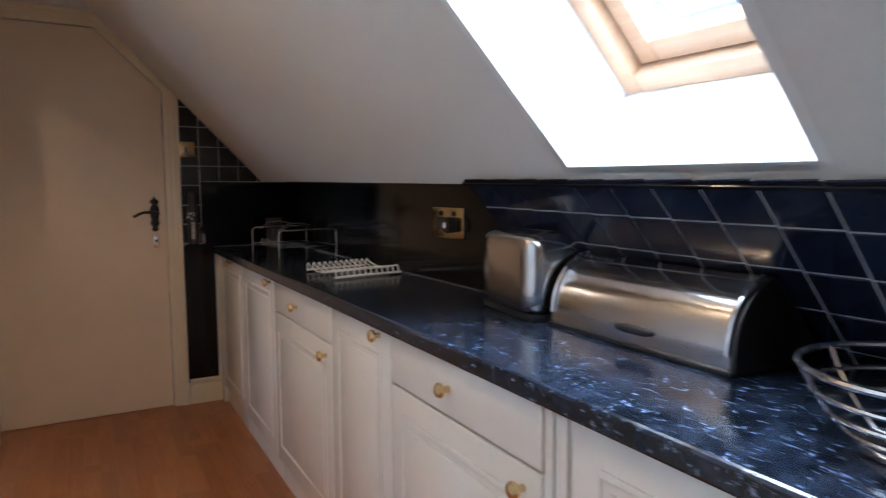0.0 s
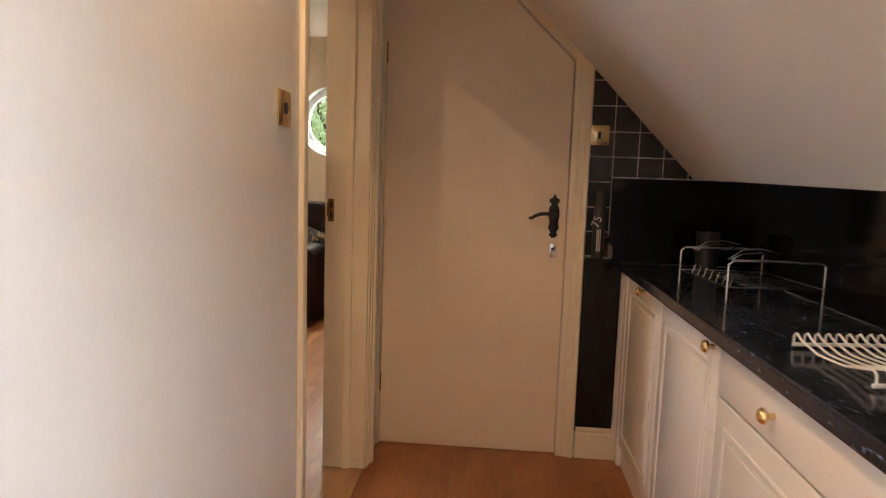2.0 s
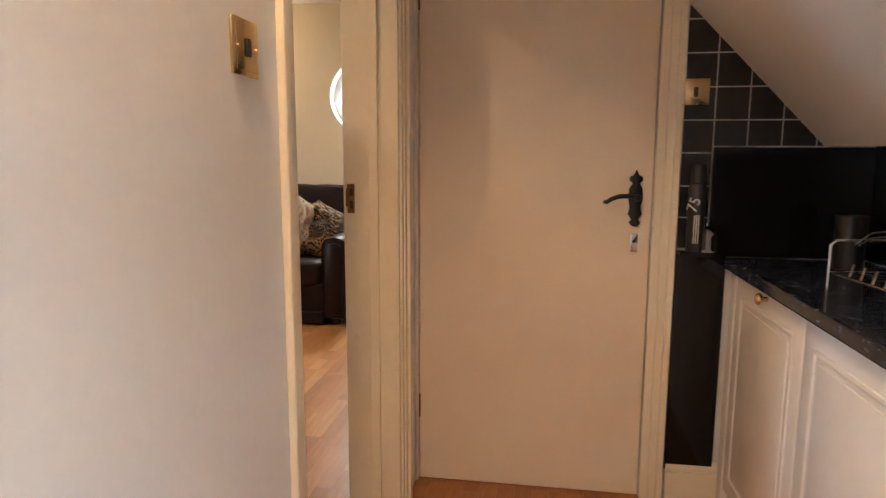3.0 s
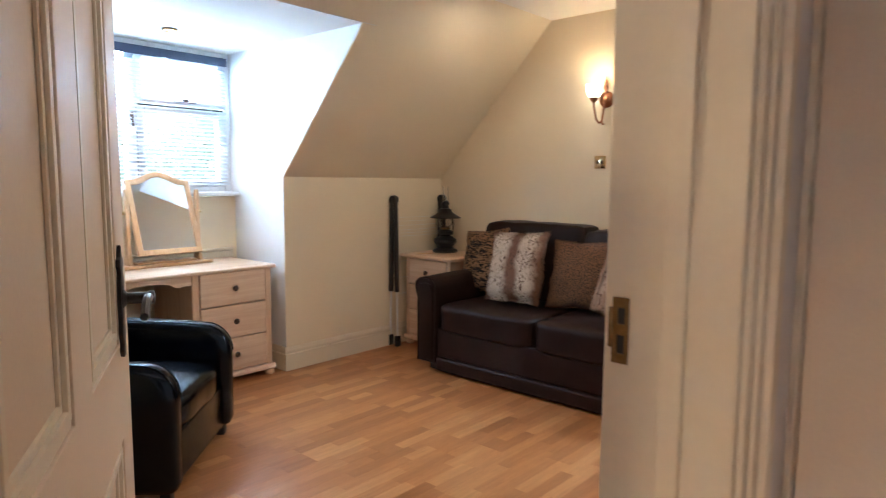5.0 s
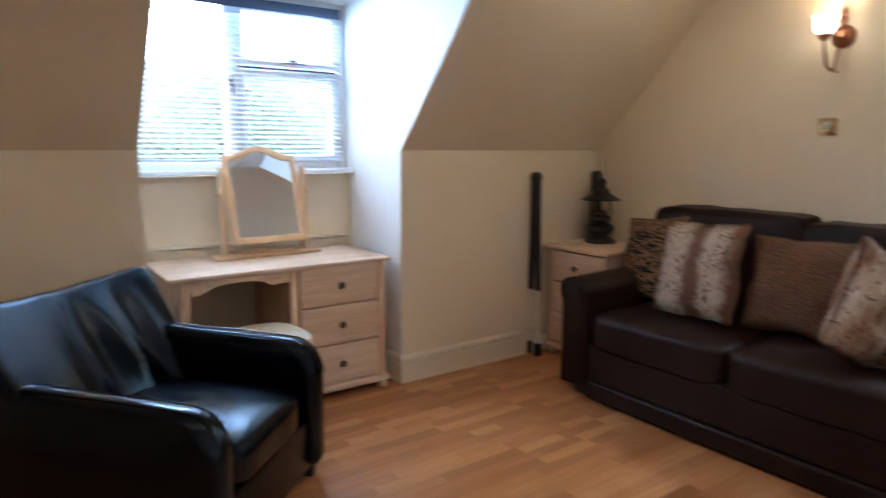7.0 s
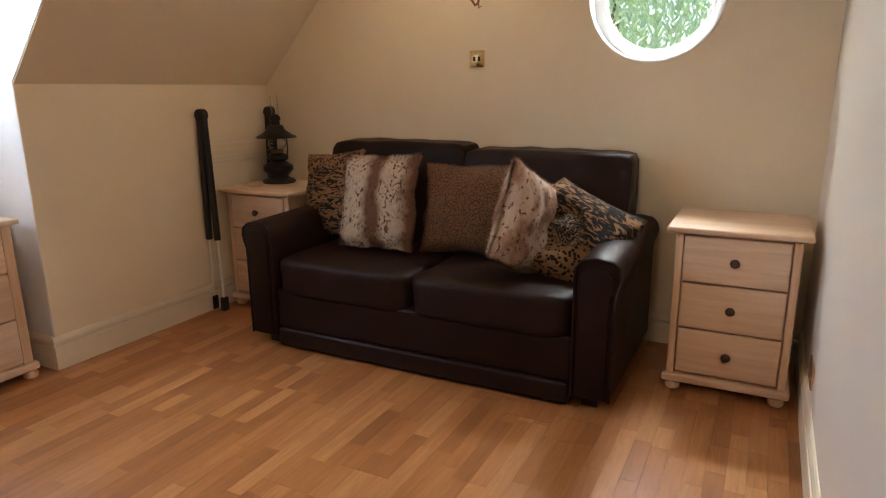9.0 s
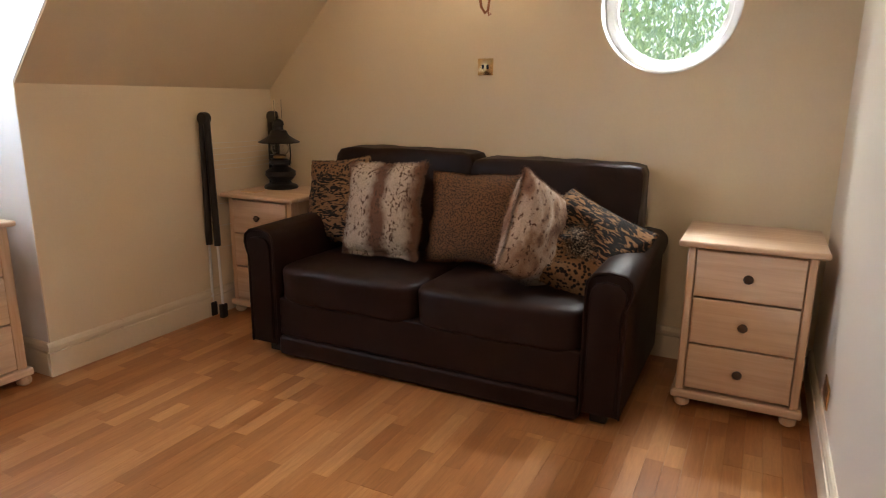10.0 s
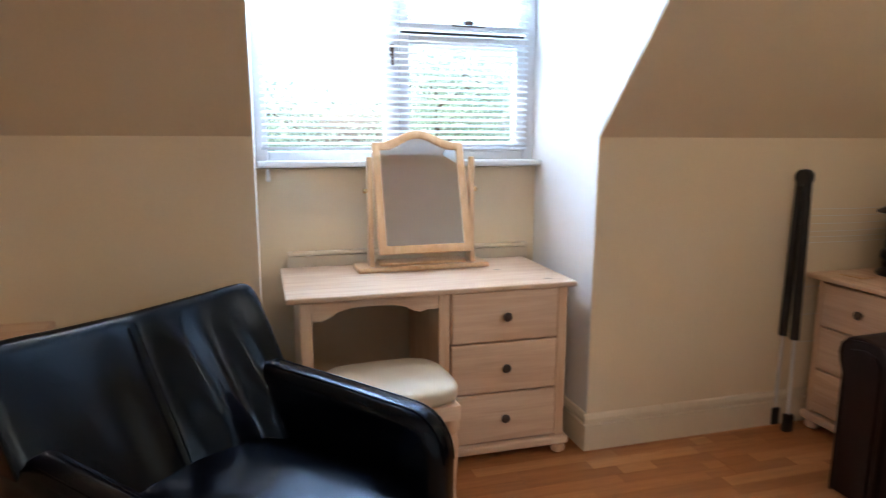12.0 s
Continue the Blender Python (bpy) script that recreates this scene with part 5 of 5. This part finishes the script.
# double socket with a plug and charger
ks = thing("double_socket", pose(1.24, 1.90, 1.120, 0, 0, -90), "brass double socket with a black plug on the splashback", "socket")
part("plate", box(-0.107, 0.107, -0.008, 0, -0.053, 0.053, 0.003), BRASS, ks)
for x in (-0.045, 0.045):
    part("outlet", box(x - 0.024, x + 0.024, -0.010, -0.007, -0.026, 0.020, 0.002), BLACKP, ks)
    part("rocker", box(x - 0.010, x + 0.010, -0.013, -0.008, 0.024, 0.040, 0.002), BLACKP, ks)
pl = part("plug", soft_box(0.018, 0.075, -0.045, -0.009, -0.032, 0.022, 5, 5), BLACKP, ks, "black mains plug")
part("plug_label", moved(lathe([(0.010, 0), (0.010, 0.002), (0, 0.002)], 12), pose(0.047, -0.045, -0.005, 90)), INK, pl)

solo("utensil_pot", lathe([(0.038, 0), (0.042, 0.004), (0.044, 0.165), (0.041, 0.165), (0.039, 0.012), (0, 0.012)], 24), SPEC, "dark grey metal utensil pot on the worktop", "pot", pose(1.10, 3.67, 0.910))

# bread bin, toaster, fruit basket, racks
bb = thing("bread_bin", pose(1.105, 0.9375, 0.910, 0, 0, -1), "brushed steel roll-top bread bin with black ends", "bread bin")
_pr = [(0.0, 0.006), (0.0, 0.034)] + [(0.112 * (1 - math.cos(a)), 0.034 + 0.134 * math.sin(a)) for a in [math.radians(q) for q in range(8, 91, 6)]] + [(0.245, 0.030), (0.245, 0.006)]
part("roll_cover", slab(_pr, [], "y", -0.244, 0.244), STEEL, bb, "brushed steel roll cover", 30)
for s in (-1, 1):
    part("end_cap", slab([(x, z) for x, z in _pr], [], "y", s * 0.249 - 0.0045, s * 0.249 + 0.0045, 0.003), BLACKP, bb, "black plastic end")
    _rim = [(x * 1.02 - 0.003, z * 1.018) for x, z in _pr[1:-2]]
    part("rim", tube([(x, s * 0.238, z) for x, z in _rim], 0.0055, 8), CHROME, bb, "polished steel edge rim")
part("base_edge", box(-0.008, 0.245, -0.250, 0.250, 0.0, 0.010, 0.003), BLACKP, bb, "black base")
part("handle", moved(soft_box(-0.014, 0.010, -0.050, 0.050, -0.009, 0.009, 3, 7), pose(0.001, -0.02, 0.040)), BLACKP, bb, "small dark grip")
to = thing("toaster", pose(1.185, 1.345, 0.910, 0, 0, -8) @ Matrix.Diagonal((1.12, 1.14, 1.12, 1)), "polished steel two-slot toaster with dark base", "toaster")
part("shell", soft_box(-0.090, 0.112, -0.128, 0.128, 0.010, 0.196, 7, 11), STEEL, to, "polished steel shell", 60)
part("base", box(-0.080, 0.102, -0.118, 0.118, 0.0, 0.016, 0.004), BLACKP, to)
for x in (-0.012, 0.045):
    part("slot", box(x - 0.012, x + 0.012, -0.095, 0.095, 0.190, 0.1965), BLACKP, to)
part("lever", soft_box(-0.005, 0.035, 0.122, 0.150, 0.10, 0.12, 4, 4), BLACKP, to)
fb = thing("fruit_basket", pose(1.02, 0.36, 0.910), "chrome wire fruit basket of stacked rings", "fruit basket")
for k, (r, z) in enumerate(((0.070, 0.008), (0.092, 0.026), (0.112, 0.048), (0.130, 0.074), (0.145, 0.104))):
    part("ring", tube([(r * math.cos(a), r * math.sin(a), z) for a in [2 * math.pi * i / 40 for i in range(40)]], 0.0045 if k == 4 else 0.0034, 7, True), CHROME, fb)
for i in range(6):
    a = 2 * math.pi * i / 6 + 0.3
    part("rib", tube([(r * math.cos(a), r * math.sin(a), z) for r, z in ((0.02, 0.006), (0.070, 0.008), (0.092, 0.026), (0.112, 0.048), (0.130, 0.074), (0.145, 0.104))], 0.0028, 6), CHROME, fb)
part("base_disc", lathe([(0, 0.003), (0.078, 0.003), (0.078, 0.009), (0, 0.009)], 28), CHROME, fb)

dr = thing("dish_rack", pose(0.930, 2.935, 0.910, 0, 0, 6), "chrome wire dish rack on the worktop", "dish rack")
RL, RW, RH = 0.36, 0.29, 0.135
for y in (0.0, RL):
    part("end_frame", tube([(0, y, 0.0), (0, y, RH - 0.012), (0.012, y, RH), (RW - 0.012, y, RH), (RW, y, RH - 0.012), (RW, y, 0.0)], 0.0042, 7), CHROME, dr)
    part("end_bar", tube([(0, y, 0.055), (RW, y, 0.055)], 0.003, 6), CHROME, dr)
for x in (0.0, RW):
    part("side_bar", tube([(x, 0, 0.055), (x, RL, 0.055)], 0.003, 6), CHROME, dr)
for i in range(7):
    y = 0.03 + i * 0.046
    part("plate_loop", tube([(0.02, y, 0.052), (0.035, y + 0.012, 0.080), (0.055, y + 0.028, 0.056), (0.10, y + 0.03, 0.050), (RW - 0.02, y + 0.03, 0.052)], 0.0026, 6), CHROME, dr)
for y in (0.03, 0.28):
    for dz in (0.0, 0.012):
        part("hoop", tube([(0.01 + dz, y, RH), (0.06, y + 0.02, RH + 0.026 - dz), (0.12, y + 0.03, RH + 0.030 - dz), (0.18, y + 0.03, RH + 0.018 - dz)], 0.003, 6), CHROME, dr)
gr = thing("plate_rack", pose(0.962, 2.2265, 0.910, 0, 0, 8), "white coated wire plate rack folded flat on the worktop", "plate rack")
part("front_bar", tube([(-0.05, -0.055, 0.010), (0.232, -0.055, 0.010)], 0.0046, 8), WHITEP, gr)
part("back_bar", tube([(-0.022, 0.229, 0.010), (0.242, 0.229, 0.010)], 0.0044, 8), WHITEP, gr)
for i in range(12):
    u = -0.044 + i * 0.0242
    part("wire", tube([(u, -0.055, 0.012), (u, -0.053, 0.030), (u, -0.044, 0.036), (u, -0.030, 0.033), (u + 0.006, 0.04, 0.018), (u + 0.014, 0.13, 0.014), (u + 0.020, 0.195, 0.026), (u + 0.023, 0.220, 0.037), (u + 0.024, 0.230, 0.030), (u + 0.024, 0.230, 0.010)], 0.0026, 6), WHITEP, gr)

# ---------- outside: ground and trees ----------
structure("ground", box(-400, 400, -400, 400, -3.1, -2.9), GRASS, "green meadow around the house", "ground")


def tree(m, height, spread, count, seed, leaf=0.10, droop=0.3, strands=0, foliage=None, group="garden trees"):
    rng = random.Random(seed)
    t = thing("tree", m, "leafy green garden tree", "tree", group)
    limbs = [tube([(0, 0, 0), (0.05, 0.02, height * 0.3), (-0.03, 0.05, height * 0.6), (0.02, 0, height * 0.92)], 0.13, 9, taper=0.03)]
    tips = []
    for i in range(16):
        z = height * rng.uniform(0.30, 0.9)
        a = rng.uniform(0, 2 * math.pi)
        L = spread * (1.1 - 0.6 * z / height) * rng.uniform(0.7, 1.1)
        p = [Vector((0, 0, z)), Vector((L * 0.5 * math.cos(a), L * 0.5 * math.sin(a), z + 0.3 * L)), Vector((L * math.cos(a), L * math.sin(a), z + 0.3 * L - droop * L))]
        limbs.append(tube(p, 0.045, 6, taper=0.01))
        tips += [p[0].lerp(p[1], 0.6), p[1], p[1].lerp(p[2], 0.5), p[2]]
    part("trunk", joined(*limbs), BARK, t)
    verts, faces = [], []
    for i in range(count):
        c = tips[rng.randrange(len(tips))] + Vector((rng.gauss(0, 1), rng.gauss(0, 1), rng.gauss(0, 0.9) - 0.2 * droop)) * spread * 0.20
        d = Vector((rng.uniform(-1, 1), rng.uniform(-1, 1), rng.uniform(-1.2, 0.3) - droop)).normalized()
        w = d.cross(Vector((rng.uniform(-1, 1), rng.uniform(-1, 1), 0.3))).normalized() * leaf * 0.16
        s = leaf * rng.uniform(0.6, 1.3)
        n = len(verts)
        verts += [c, c + d * s * 0.5 + w, c + d * s, c + d * s * 0.5 - w]
        faces.append((n, n + 1, n + 2, n + 3))
    for k in range(strands):
        x, y, z = rng.gauss(0, spread * 0.45), rng.gauss(0, spread * 0.30), height * rng.uniform(0.72, 0.98)
        for i in range(46):
            c = Vector((x + 0.05 * math.sin(i * 0.5 + k), y + 0.05 * math.cos(i * 0.4 + k), z - i * 0.075))
            d = Vector((rng.uniform(-1, 1), rng.uniform(-1, 1), -1.1)).normalized()
            w = d.cross(Vector((rng.uniform(-1, 1), rng.uniform(-1, 1), 0.3))).normalized() * leaf * 0.11
            n = len(verts)
            verts += [c, c + d * leaf * 0.45 + w, c + d * leaf, c + d * leaf * 0.45 - w]
            faces.append((n, n + 1, n + 2, n + 3))
    me = bpy.data.meshes.new("crown")
    me.from_pydata(verts, [], faces)
    me.materials.append(foliage or LEAF)
    c = new("crown", me)
    c.parent = t
    c["kind"] = "stuff"
    return t


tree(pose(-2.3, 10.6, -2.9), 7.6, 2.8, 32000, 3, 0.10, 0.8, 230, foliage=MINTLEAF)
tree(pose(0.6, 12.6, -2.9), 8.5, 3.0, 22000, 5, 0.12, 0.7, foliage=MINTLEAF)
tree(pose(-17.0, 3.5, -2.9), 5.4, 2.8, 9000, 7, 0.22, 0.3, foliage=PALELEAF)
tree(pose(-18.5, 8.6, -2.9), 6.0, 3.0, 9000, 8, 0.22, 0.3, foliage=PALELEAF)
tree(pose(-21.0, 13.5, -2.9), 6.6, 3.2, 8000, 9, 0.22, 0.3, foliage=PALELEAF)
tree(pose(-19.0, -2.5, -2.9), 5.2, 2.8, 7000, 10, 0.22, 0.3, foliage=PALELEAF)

# ---------- floor boards ----------
def board_mesh(seed, material):
    rng = random.Random(seed)
    L, w = 1.24, 0.0645
    bms = []
    for k in range(3):
        cuts = [0.0, *sorted(rng.uniform(0.25, 0.98) * 0.40 + 0.42 * j for j in range(3)), L]
        for a, b in zip(cuts, cuts[1:]):
            bms.append(box(k * w + 0.0003, (k + 1) * w - 0.0003, a + 0.0002, b - 0.0002, -0.010, 0.0))
    return to_mesh("floor_board", joined(*bms), material, 0)


oak = [board_mesh(i, OAK) for i in range(6)]
red = [board_mesh(20 + i, REDOAK) for i in range(4)]
rng = random.Random(4)


def lay(x0, x1, y0, y1, meshes):
    n = math.ceil((x1 - x0) / 0.1937)
    for i in range(n):
        y = y0
        length = rng.uniform(0.35, 1.24)
        while y < y1 - 0.01:
            length = min(length, y1 - y)
            b = new("floor_board", meshes[rng.randrange(len(meshes))])
            b.parent = floor
            b.location, b.scale = (x0 + i * 0.1937, y, 0), (1, length / 1.24, 1)
            y += length + 0.0005
            length = 1.24


lay(-4.3315, -0.476, SOUTH, NORTH, oak)
lay(-0.29, 0.86, KS, KN + 0.06, red)
